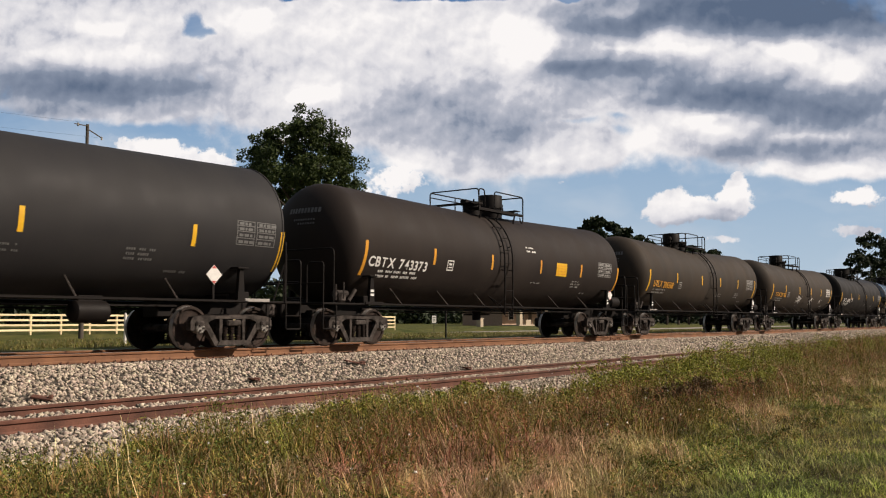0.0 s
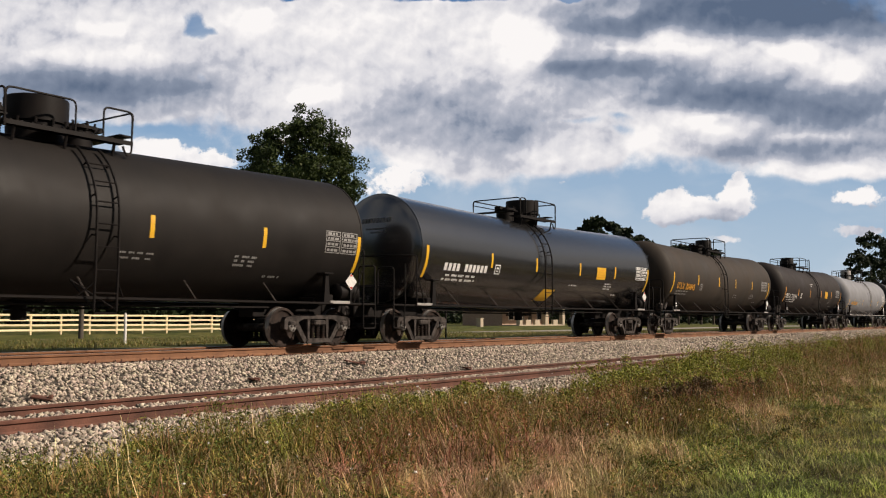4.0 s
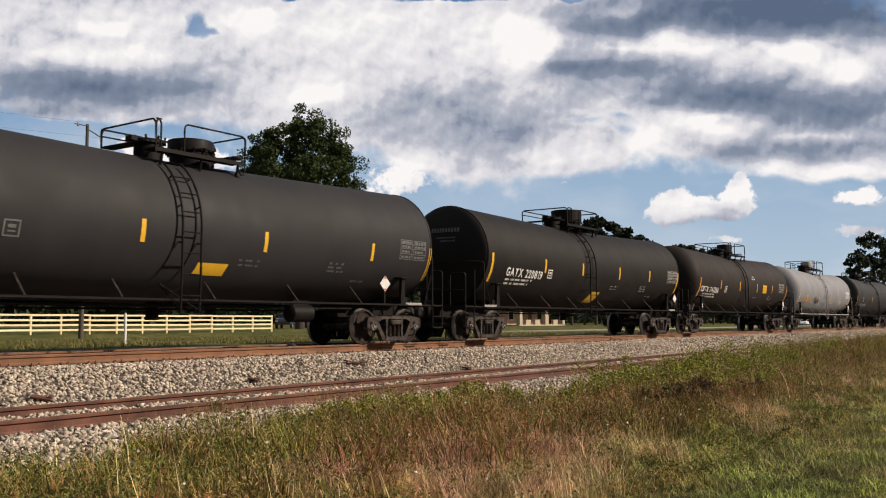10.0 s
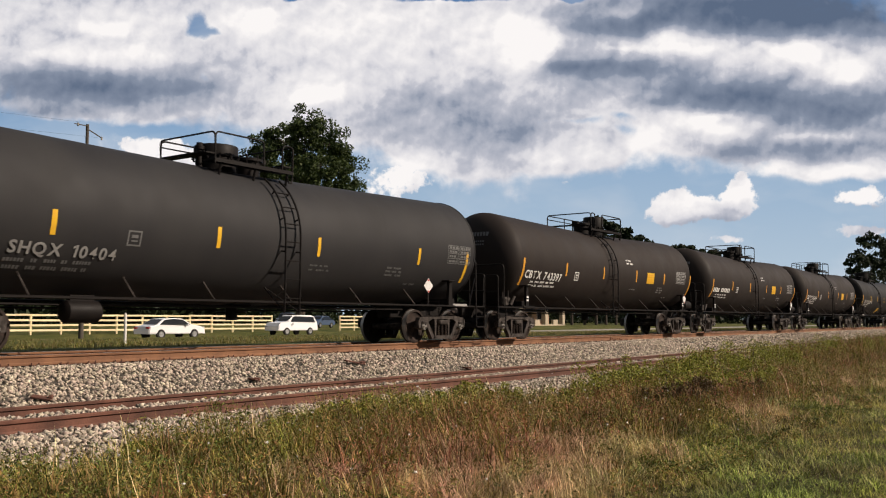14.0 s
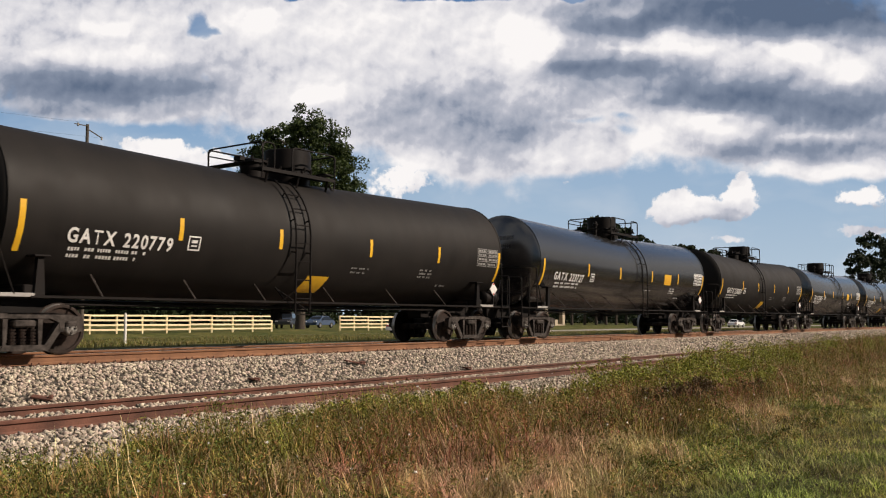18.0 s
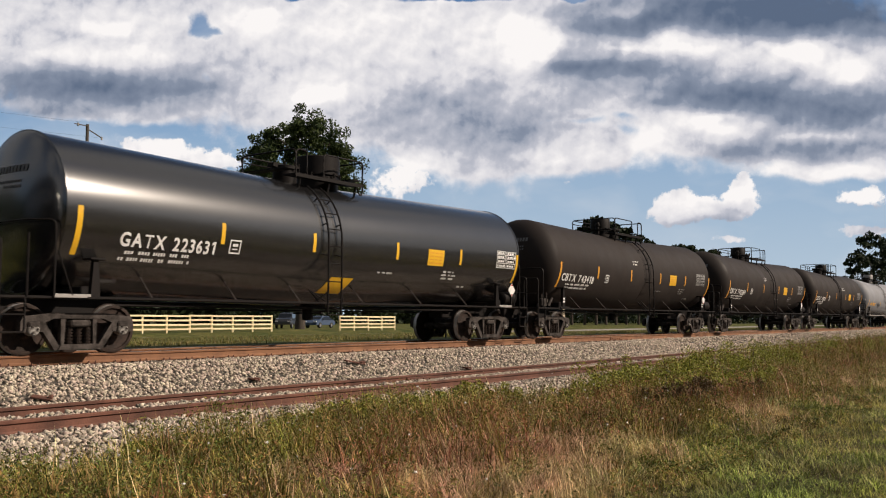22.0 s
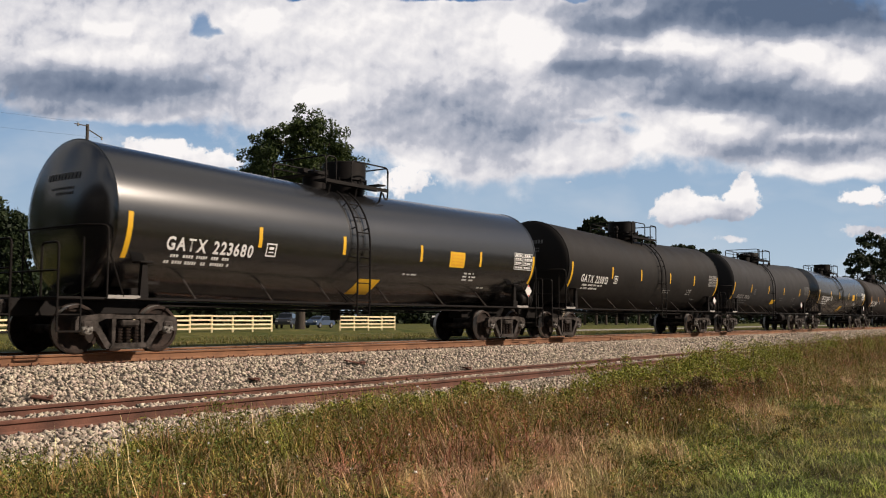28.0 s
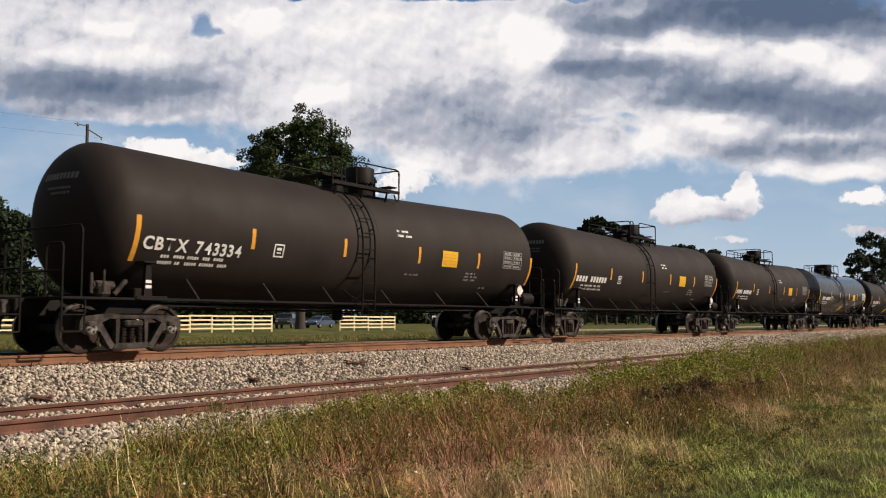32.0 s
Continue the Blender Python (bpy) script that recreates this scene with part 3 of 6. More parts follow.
def tank_shell(style, parent):
    """The shell with its two heads, bent at mid-car, where a seam runs round it."""
    r_full, (lead, tail) = SHELL["radius"], style["reach"]
    prof = []
    if style["head"] == "round":
        for i in range(13):
            a = i / 12 * math.pi / 2
            prof.append((0.80 * math.cos(a), max(r_full * math.sin(a), 0.02)))
    else:
        for i in range(8):
            r = max(i / 7 * (r_full - 0.06), 0.02)
            prof.append((0.04 + 0.30 * (1 - (r / r_full) ** 2.2), r))
        prof += [(0.035, r_full - 0.03), (0.014, r_full - 0.008), (0, r_full)]
    full = [(-lead - d, r) for d, r in prof] + [(x, r_full) for x in (0.04 - lead, -5, -2.5, -0.03, 0.03, 2.5, 5, tail - 0.04)] + [(tail + d, r) for d, r in prof[::-1]]
    bm = bmesh.new()
    lathe(bm, full, 64, "x")
    for v in bm.verts:
        v.co.z += axis_at(v.co.x)
    tank = part("tank", bm, style["paint"], parent, smooth=40)
    seams = [0.0] if style["head"] == "round" else [-lead + 0.012, tail - 0.012]
    for s in seams:
        bm = bmesh.new()
        w, h = (0.022, 0.003) if style["head"] == "round" else (0.02, 0.014)
        lathe(bm, [(s - w, r_full - 0.004), (s - w, r_full + h), (s + w, r_full + h), (s + w, r_full - 0.004)], 64, "x", (0, 0, axis_at(s)))
        part("shell_seam" if style["head"] == "round" else "jacket_rim", bm, style["paint"], parent, smooth=40)
    return tank


def side_frame(parent, x, side, steel):
    """One cast side frame of a truck, with its springs."""
    bm = bmesh.new()
    y0, y1 = 0.97 * side, 1.11 * side
    for k in (-1, 1):
        extrude(bm, [(x + k * p, q) for p, q in ((0.0, 0.65), (0.0, 0.75), (0.55, 0.75), (0.80, 0.72), (1.07, 0.69), (1.12, 0.60), (1.12, 0.42), (1.02, 0.40), (1.0, 0.58),
                                                (0.78, 0.58), (0.76, 0.42), (0.69, 0.41), (0.66, 0.58), (0.5, 0.65))], y0, y1)
        extrude(bm, [(x + k * p, q) for p, q in ((0.68, 0.60), (0.80, 0.56), (0.47, 0.08), (0.34, 0.08), (0.32, 0.17), (0.40, 0.18))], y0 + 0.005 * side, y1 - 0.006 * side)
        extrude(bm, [(x + k * p, q) for p, q in ((0.29, 0.17), (0.35, 0.17), (0.36, 0.64), (0.27, 0.64))], y0 + 0.01 * side, y1 - 0.012 * side)
    extrude(bm, [(x + p, q) for p, q in ((-0.42, 0.09), (0.42, 0.09), (0.36, 0.19), (-0.36, 0.19))], y0 - 0.04 * side, y1 + 0.02 * side)
    frame_part = part("side_frame", bm, steel, parent)
    bm = bmesh.new()
    for p in (-0.18, 0.0, 0.18):
        for q in range(5):
            bmesh.ops.create_cone(bm, cap_ends=True, segments=10, radius1=0.068, radius2=0.078, depth=0.034, matrix=pose(x + p, 1.05 * side, 0.215 + 0.058 * q))
        rod(bm, (x + p, 1.05 * side, 0.19), (x + p, 1.05 * side, 0.5), 0.05, 8)
    part("spring_nest", bm, M["wheel"], frame_part)
    bm = bmesh.new()
    box(bm, (x, 1.06 * side, 0.56), (0.40, 0.24, 0.13), bevel=0.03)
    part("bolster_end", bm, steel, frame_part)
    for k in (-1, 1):
        bm = bmesh.new()
        box(bm, (x + k * WHEELBASE / 2, 1.06 * side, 0.545), (0.22, 0.2, 0.12), bevel=0.03)
        part("bearing_adapter", bm, steel, frame_part)


def wheel_mesh():
    prof = [(-0.01, 0.09), (0.075, 0.1), (0.075, 0.15), (0.03, 0.19), (0.012, 0.3), (0.028, 0.385), (0.062, 0.395), (0.065, 0.44), (0.058, 0.455),
            (-0.02, 0.459), (-0.05, 0.462), (-0.062, 0.484), (-0.078, 0.484), (-0.085, 0.45), (-0.08, 0.395), (-0.03, 0.385), (-0.01, 0.3), (-0.01, 0.2), (-0.06, 0.15), (-0.06, 0.09)]
    bm = bmesh.new()
    lathe(bm, [(-s, r) for s, r in prof], 32, "y")
    for f in bm.faces:
        c = f.calc_center_median()
        if 0.452 < math.hypot(c.x, c.z) < 0.464 and len(f.verts) == 4:
            f.material_index = 1
    return bm


def make_wheelset(parent, x):
    """Axle with bearing caps, and two wheels under it."""
    bm = bmesh.new()
    lathe(bm, [(-0.98, 0.06), (-0.9, 0.08), (-0.6, 0.095), (0, 0.085), (0.6, 0.095), (0.9, 0.08), (0.98, 0.06)], 12, "y")
    for s in (-1, 1):
        lathe(bm, [(s * 0.95, 0.10), (s * 1.0, 0.115), (s * 1.13, 0.115), (s * 1.15, 0.095), (s * 1.155, 0.02)], 16, "y", slot=1)
        for k in range(3):
            a = k * 2.094
            rod(bm, (0.06 * math.cos(a), s * 1.15, 0.06 * math.sin(a)), (0.06 * math.cos(a), s * 1.178, 0.06 * math.sin(a)), 0.02)
    axle = part("wheelset", bm, [M["cast"], M["cap"]], parent, smooth=35)
    axle.matrix_basis = pose(x, 0, WHEEL_R)
    for s in (-1, 1):
        w = part("wheel", wheel_mesh(), [M["wheel"], M["tread"]], axle, smooth=35)
        w.matrix_basis = pose(0, s * 0.755, 0, 0, 0, 0 if s < 0 else 180)
    return axle


def top_fittings(style, parent):
    """Platform, hand-rails, manway and valves on the top of the tank."""
    steel = style["steel"]
    (x0, x1), lx, k = style["deck_x"], style["ladder_x"], 1 if style["man_x"] < style["dome_x"] else -1
    dome_x, man_x, vent_x = style["dome_x"], style["man_x"], style["vent_x"]
    for side in (-1, 1):
        bm = bmesh.new()
        box(bm, ((x0 + x1) / 2, side * 0.72, 4.11), (x1 - x0, 0.42, 0.035))
        box(bm, ((x0 + x1) / 2, side * 0.94, 4.08), (x1 - x0 + 0.04, 0.03, 0.08))
        for i in range(12):
            box(bm, (x0 + 0.12 + i * 0.2, side * 0.72, 4.135), (0.03, 0.42, 0.02))
        for i in range(3):
            rod(bm, (x0 + 0.2 + i * 1.0, side * 0.9, 4.08), (x0 + 0.2 + i * 1.0, side * 0.8, 3.70), 0.03)
        part("platform", bm, steel, parent)
    for x in (x0, x1):
        bm = bmesh.new()
        box(bm, (x, 0, 4.26), (0.3, 1.5, 0.03))
        part("platform_end", bm, steel, parent)
    r, top = 0.021, 4.70
    for name, pts in (("hand_rail", [(x0, -0.94, 4.0), (x0, -0.94, top), (lx - 0.28, -0.94, top), (lx - 0.28, -0.94, 4.1)]),
                      ("hand_rail", [(lx + 0.3, -0.94, 4.1), (lx + 0.3, -0.94, top), (x1, -0.94, top), (x1, -0.94, 3.85), (x1 - 0.14, -0.94, 3.83), (x1 - 0.2, -0.94, 4.0)]),
                      ("hand_rail", [(x0, 0.94, 4.1), (x0, 0.94, top), (x1, 0.94, top), (x1, 0.94, 4.1)]),
                      ("end_rail", [(x0, -0.94, 4.3), (x0 - 0.02, -0.94, top), (x0 - 0.02, 0.94, top), (x0, 0.94, 4.3)]),
                      ("end_rail", [(x1, -0.94, 4.3), (x1 + 0.02, -0.94, top), (x1 + 0.02, 0.94, top), (x1, 0.94, 4.3)])):
        if pts:
            bm = bmesh.new()
            tube(bm, rounded(pts, 0.12), r)
            part(name, bm, steel, parent)
    bm = bmesh.new()
    for x in (0.25, 0.95):
        tube(bm, [(x, 0.94, 4.1), (x, 0.94, top)], r)
    tube(bm, [(x0, 0.94, 4.55), (x1, 0.94, 4.55)], r * 0.8)
    part("mid_rail", bm, steel, parent)
    bm = bmesh.new()
    d, h = style["dome"]
    lathe(bm, [(3.9, d * 0.9), (4.3, d * 0.92), (4.32, d), (4.32 + h, d), (4.34 + h, d * 0.97), (4.36 + h, d * 0.5), (4.37 + h, 0.02)], 24, "z", (dome_x, 0, 0))
    dome = part("valve_dome", bm, style["dome_paint"], parent, smooth=40)
    bm = bmesh.new()
    for i in range(12):
        a = i * math.pi / 6
        rod(bm, (dome_x + (d + 0.02) * math.cos(a), (d + 0.02) * math.sin(a), 4.24), (dome_x + (d + 0.02) * math.cos(a), (d + 0.02) * math.sin(a), 4.36), 0.025, 5)
    part("bolt_ring", bm, steel, dome)
    bm = bmesh.new()
    lathe(bm, [(3.9, 0.30), (4.36, 0.30), (4.36, 0.36), (4.42, 0.36), (4.44, 0.3), (4.47, 0.04)], 20, "z", (man_x, 0, 0))
    manway = part("manway", bm, steel, parent, smooth=40)
    bm = bmesh.new()
    for i in range(8):
        a = i * math.pi / 4
        rod(bm, (man_x + 0.34 * math.cos(a), 0.34 * math.sin(a), 4.32), (man_x + 0.34 * math.cos(a), 0.34 * math.sin(a), 4.5), 0.025, 5)
    box(bm, (man_x - 0.41 * k, 0, 4.42), (0.16, 0.22, 0.1))
    part("bolt_ring", bm, steel, manway)
    bm = bmesh.new()
    lathe(bm, [(3.9, 0.07), (4.42, 0.07), (4.43, 0.11), (4.5, 0.11), (4.52, 0.08), (4.58, 0.07), (4.59, 0.02)], 12, "z", (vent_x, -0.1, 0))
    part("relief_valve", bm, steel, parent, smooth=40)


def tank_ladder(style, parent):
    lx, off = style["ladder_x"], 0.11
    steel = style["ladder"]
    ladder = None
    arc = [math.radians(a) for a in range(56, -1, -7)]
    path = [(-(R + off) * math.cos(a), AXIS + (R + off) * math.sin(a)) for a in arc] + [(-1.64, 2.2), (-1.64, 1.6), (-1.62, 0.78)]
    for s in (-1, 1):
        bm = bmesh.new()
        tube(bm, [(lx + s * 0.23, y, z) for y, z in path], 0.024)
        o = part("ladder_stile", bm, steel, parent)
        ladder = ladder or o
    length, last = 0.0, None
    for p in [(-(R + off) * math.cos(math.radians(a)), AXIS + (R + off) * math.sin(math.radians(a))) for a in range(52, -1, -2)] + [(-1.64, AXIS - 0.06 * i) for i in range(1, 30)]:
        if last:
            length += math.hypot(p[0] - last[0], p[1] - last[1])
        last = p
        if length > 0.36:
            length = 0.0
            bm = bmesh.new()
            rod(bm, (lx - 0.23, *p), (lx + 0.23, *p), 0.015, 5)
            part("rung", bm, steel, parent)
    for s in (-1, 1):
        for a in (40, 15, -12):
            c, d = math.cos(math.radians(a)), math.sin(math.radians(a))
            bm = bmesh.new()
            rod(bm, (lx + s * 0.23, -(R - 0.02) * c, AXIS + (R - 0.02) * d), (lx + s * 0.23, -max((R + off) * c, 1.62 if a < 0 else 0), AXIS + (R + off) * d), 0.018, 5)
            part("ladder_bracket", bm, steel, parent)
        bm = bmesh.new()
        rod(bm, (lx + s * 0.23, -1.64, 1.3), (lx + s * 0.5, -1.44, 1.02), 0.016, 5)
        rod(bm, (lx + s * 0.23, -1.62, 0.8), (lx - 0.45, -1.2, 1.35), 0.016, 5)
        part("ladder_brace", bm, steel, parent)


def car_end(style, parent, s):
    """Sill, coupler, deck, rails and steps of one end; s is -1 for the leading end."""
    steel, flat = style["steel"], style["head"] != "round"
    bm = bmesh.new()
    box(bm, (s * 7.2, 0, 0.86), (3.2, 0.5, 0.34), bevel=0.02)
    box(bm, (s * 6.95, 0, 1.1), (0.4, 2.2, 0.16), bevel=0.03)
    part("stub_sill", bm, steel, parent)
    bm = bmesh.new()
    for k in (-1, 1):
        extrude(bm, [(s * 6.83 - 0.1, 1.0), (s * 6.83 + 0.1, 1.0), (s * 6.83 + 0.05, 1.72), (s * 6.83 - 0.05, 1.72)], k * 1.36, k * 1.45)
        box(bm, (s * 6.83, k * 1.37, 1.73), (0.3, 0.28, 0.04), bevel=0.01)
        box(bm, (s * 6.95, k * 0.75, 1.12), (0.3, 1.3, 0.22), bevel=0.02)
    part("bolster_wing", bm, steel, parent)
    bm = bmesh.new()
    box(bm, (s * 8.62, 0, 0.85), (0.5, 0.22, 0.24), bevel=0.04)
    box(bm, (s * 8.86, -s * 0.04, 0.85), (0.28, 0.28, 0.3), bevel=0.06)
    rod(bm, (s * 8.3, -1.2 * s, 1.0), (s * 8.62, 0.1, 1.02), 0.02)
    part("coupler", bm, M["cast"], parent)
    bm = bmesh.new()
    box(bm, (s * 8.35, 0, 1.02), (0.5, 2.9, 0.05), bevel=0.01)
    part("end_deck", bm, steel, parent)
    for k in (-1, 1):
        bm = bmesh.new()
        box(bm, (s * 7.55, k * 1.27, 1.02), (1.2, 0.34, 0.05), bevel=0.01)
        part("side_deck", bm, steel, parent)
        bm = bmesh.new()
        box(bm, (s * (7.28 if flat else 6.75), k * 1.455, 1.05), (0.7, 0.03, 0.07), bevel=0.006)
        part("deck_edge", bm, style["deck"], parent)
        bm = bmesh.new()
        tube(bm, rounded([(s * 8.6, k * 1.44, 0.42), (s * 8.6, k * 1.44, 2.0), (s * 8.6, k * 0.9, 2.0), (s * 8.6, k * 0.9, 1.03)], 0.1), 0.022)
        rod(bm, (s * 8.6, k * 1.44, 1.5), (s * 8.6, k * 0.9, 1.5), 0.015)
        part("end_rail", bm, steel, parent)
        bm = bmesh.new()
        tube(bm, rounded([(s * 8.6, k * 1.44, 1.02), (s * 8.6, k * 1.44, 0.42), (s * 8.15, k * 1.44, 0.42), (s * 8.15, k * 1.44, 1.02)], 0.05), 0.02)
        rod(bm, (s * 8.6, k * 1.44, 0.72), (s * 8.15, k * 1.44, 0.72), 0.015)
        part("step", bm, steel, parent)
    bm = bmesh.new()
    tube(bm, [(s * 8.7, 0.25, 0.8), (s * 8.8, 0.27, 0.55), (s * 8.92, 0.3, 0.45)], 0.025)
    part("brake_hose", bm, M["tyre"], parent)
    bm = bmesh.new()
    rod(bm, (s * 8.62, -1.35, 1.5), (s * 8.62, 1.35, 1.5), 0.018)
    part("cross_rail", bm, steel, parent)
    bm = bmesh.new()
    reach = style["reach"][0 if s < 0 else 1]
    if flat:
        x, far = s * (reach + 0.15), s * (reach + 0.48)
        tube(bm, rounded([(x, -1.46, 1.03), (x, -1.46, 2.38), (far, -1.05, 2.38), (far, 1.05, 2.38), (x, 1.46, 2.38), (x, 1.46, 1.03)], 0.12), 0.021)
    else:
        x = s * (reach + 1.0)
        tube(bm, rounded([(x, -1.42, 1.03), (x, -1.42, 2.36), (x, 1.42, 2.36), (x, 1.42, 1.03)], 0.16), 0.021)
    part("end_hoop", bm, style["ladder"], parent)
    for k in (-1, 1):
        if flat:
            bm = bmesh.new()
            rod(bm, (s * 8.13, k * 1.45, 1.03), (s * 8.13, k * 1.45, 2.12), 0.021)
            part("grab_post", bm, steel, parent)
            bm = bmesh.new()
            rod(bm, (s * (reach + 0.1), k * 1.46, 1.85), (s * (reach - 0.2), k * 1.46, 1.06), 0.018, 5)
            part("brace", bm, steel, parent)
        else:
            for z in (1.26, 1.36):
                bm = bmesh.new()
                box(bm, (s * 6.83, k * 1.453, z), (0.13, 0.012, 0.06))
                part("stencil_plate", bm, M["white_mark"], parent)
    # dim number and lines on the head
    def head(y, z):
        base = style["reach"][0 if s < 0 else 1]
        r = math.hypot(y, z - axis_at(base)) / SHELL["radius"]
        if style["head"] == "round":
            return (s * (base + 0.80 * math.sqrt(max(1 - r ** 2, 0)) + 0.012), y, z)
        return (s * (base + 0.04 + 0.30 * (1 - r ** 2.2) + 0.012), y, z)
    bm = bmesh.new()
    for z, h, y0, y1, w in ((3.32, 0.13, -0.62, 0.42, 0.075), (3.12, 0.05, -0.5, 0.2, 0.05), (3.02, 0.05, -0.5, 0.05, 0.05)):
        y = y0
        while y < y1:
            bm.faces.new([bm.verts.new(head(a, b)) for a, b in ((y, z), (y + w, z), (y + w, z + h), (y, z + h))])
            y += w + 0.03
    tagged(part("end_number", bm, M["dim_mark"], parent), kind="stuff")


def tank_car(style_name):
    """One complete tank car with its markings, but without its number."""
    st = STYLES[style_name]
    SHELL.update(radius=st["radius"], axis=AXIS + st["drop"])
    rng = random.Random(sum(map(ord, style_name)))
    car = thing("tank_car", st["label"], "tank car", group="tank cars of the train")
    tank_shell(st, car)
    top_fittings(st, car)
    tank_ladder(st, car)
    for s in (-1, 1):
        car_end(st, car, s)
        for side in (-1, 1):
            side_frame(car, s * TRUCK, side, M["cast"])
        bm = bmesh.new()
        box(bm, (s * TRUCK, 0, 0.56), (0.36, 1.9, 0.24), bevel=0.03)
        for k in (-1, 1):
            box(bm, (s * TRUCK + k * 0.36, 0, 0.42), (0.1, 1.5, 0.16), bevel=0.02)
        part("truck_bolster", bm, M["cast"], car)
        for k in (-1, 1):
            make_wheelset(car, s * TRUCK + k * WHEELBASE / 2)
    for side in (-1, 1):
        bm = bmesh.new()
        rod(bm, (-7.0, side * 1.45, 1.02), (7.0, side * 1.45, 1.02), 0.03, 6)
        part("side_rail", bm, st["rail"], car)
        for x in (-5.6, -3.5, -1.6, 0.6, 3.0, 5.2):
            bm = bmesh.new()
            rod(bm, (x, side * 0.98, 1.5), (x, side * 1.45, 1.02), 0.022, 5)
            part("rail_strut", bm, M["cast"], car)
    bm = bmesh.new()
    box(bm, (0.1, 0, 1.06), (0.7, 0.7, 0.3), bevel=0.06)
    rod(bm, (0.1, 0, 0.62), (0.1, 0, 0.95), 0.14, 10)
    rod(bm, (0.1, -0.5, 0.8), (0.1, 0.5, 0.8), 0.025)
    part("bottom_outlet", bm, st["steel"], car)
    bm = bmesh.new()
    rod(bm, (-6.0, -0.35, 0.92), (6.0, -0.35, 0.92), 0.03)
    rod(bm, (-6.0, 0.4, 0.86), (6.0, 0.4, 0.86), 0.022)
    part("brake_pipe", bm, st["steel"], car)
    res = (st["tank_under"], -0.75, 0.78) if st["tank_under"] else (7.75, -1.18, 1.30)
    bm = bmesh.new()
    lathe(bm, [(-0.4, 0.03), (-0.38, 0.15), (-0.32, 0.21), (0.32, 0.21), (0.38, 0.15), (0.4, 0.03)], 16, "x", res)
    box(bm, (res[0], res[1], res[2] + (0.25 if st["tank_under"] else -0.22)), (0.5, 0.1, 0.12))
    part("air_reservoir", bm, st["steel"], car, smooth=40)
    if st["head"] == "round":
        bm = bmesh.new()
        box(bm, (-7.5, -0.95, 1.2), (0.26, 0.3, 0.28), bevel=0.05)
        rod(bm, (-7.75, -1.0, 1.28), (-7.3, -1.0, 1.28), 0.085, 10)
        rod(bm, (-7.35, -1.12, 1.1), (-7.1, -1.12, 1.38), 0.05, 8)
        rod(bm, (-7.85, -1.15, 1.12), (-7.85, -1.15, 1.5), 0.03)
        rod(bm, (-7.62, -1.2, 1.15), (-7.62, -1.2, 1.56), 0.022)
        part("brake_valve", bm, M["cast"], car)
    # markings
    for i, x in enumerate(st["bars"]):
        bm = bmesh.new()
        if i in (0, 5):
            decal(bm, x - 0.05, x + 0.06, st["bar_z"] - 0.62, st["bar_z"] + 0.25, 6)
        else:
            decal(bm, x - 0.05, x + 0.05, st["bar_z"] - 0.22, st["bar_z"] + 0.22, 3, slant=st["lean"])
        part("reflector", bm, st["bar"], car)
    bm = bmesh.new()
    dia = st["dia"]
    box(bm, (dia, -1.43, 1.56), (0.29, 0.012, 0.29), (0, 45, 0))
    holder = part("placard", bm, M["white_mark"], car, "white diamond hazard placard with red corners")
    for v in (-1, 1):
        bm = bmesh.new()
        extrude(bm, [(dia, 1.56 + v * 0.19), (dia - 0.06, 1.56 + v * 0.13), (dia + 0.06, 1.56 + v * 0.13)], -1.4405, -1.437)
        part("placard_corner", bm, M["red_mark"], holder)
    bm = bmesh.new()
    box(bm, (dia, -1.41, 1.25), (0.05, 0.03, 0.45))
    part("placard_post", bm, st["steel"], car)
    bm = bmesh.new()
    ta = st["table_u"]
    for u0, u1 in ((ta, ta + 0.5), (ta + 0.55, ta + 1.1)):
        for v in (2.22, 2.36, 2.5, 2.62, 2.72):
            decal(bm, u0, u1, v, v + 0.018, 1)
        for u in (u0, u1 - 0.02):
            decal(bm, u, u + 0.02, 2.22, 2.73, 2)
        for v in (2.26, 2.4, 2.53, 2.645):
            u = u0 + 0.06
            while u < u1 - 0.1:
                w = rng.uniform(0.05, 0.14)
                decal(bm, u, u + w, v, v + 0.06, 1)
                u += w + 0.03
    tagged(part("test_table", bm, st["table"], car), kind="stuff")
    bm = bmesh.new()
    cb = st["class_u"]
    for u0, u1, v0, v1 in ((-3.6, -3.3, 2.28, 2.31), (-3.6, -3.3, 2.02, 2.05), (-3.6, -3.57, 2.05, 2.28), (-3.33, -3.3, 2.05, 2.28), (-3.52, -3.38, 2.1, 2.13), (-3.52, -3.38, 2.17, 2.23)):
        decal(bm, u0 + 3.45 + cb, u1 + 3.45 + cb, v0, v1, 1)
    part("class_box", bm, st["mark"], car)
    bm = bmesh.new()
    print_rows(bm, st["load"][0], st["load"][1], st["span"][2] - 0.07, 0.065, 0.12, 2, rng)
    tagged(part("load_print", bm, st["mark"], car), kind="stuff")
    bm = bmesh.new()
    print_rows(bm, 1.2, 2.0, 1.86 if st["square"] else 1.92, 0.04, 0.1, 1 if st["square"] else 2, rng)
    print_rows(bm, 4.0, 4.7, 2.0, 0.05, 0.09, 3, rng)
    print_rows(bm, 5.0, 5.6, 1.62, 0.05, 0.09, 1, rng)
    tagged(part("stencil", bm, st["table"], car), kind="stuff")
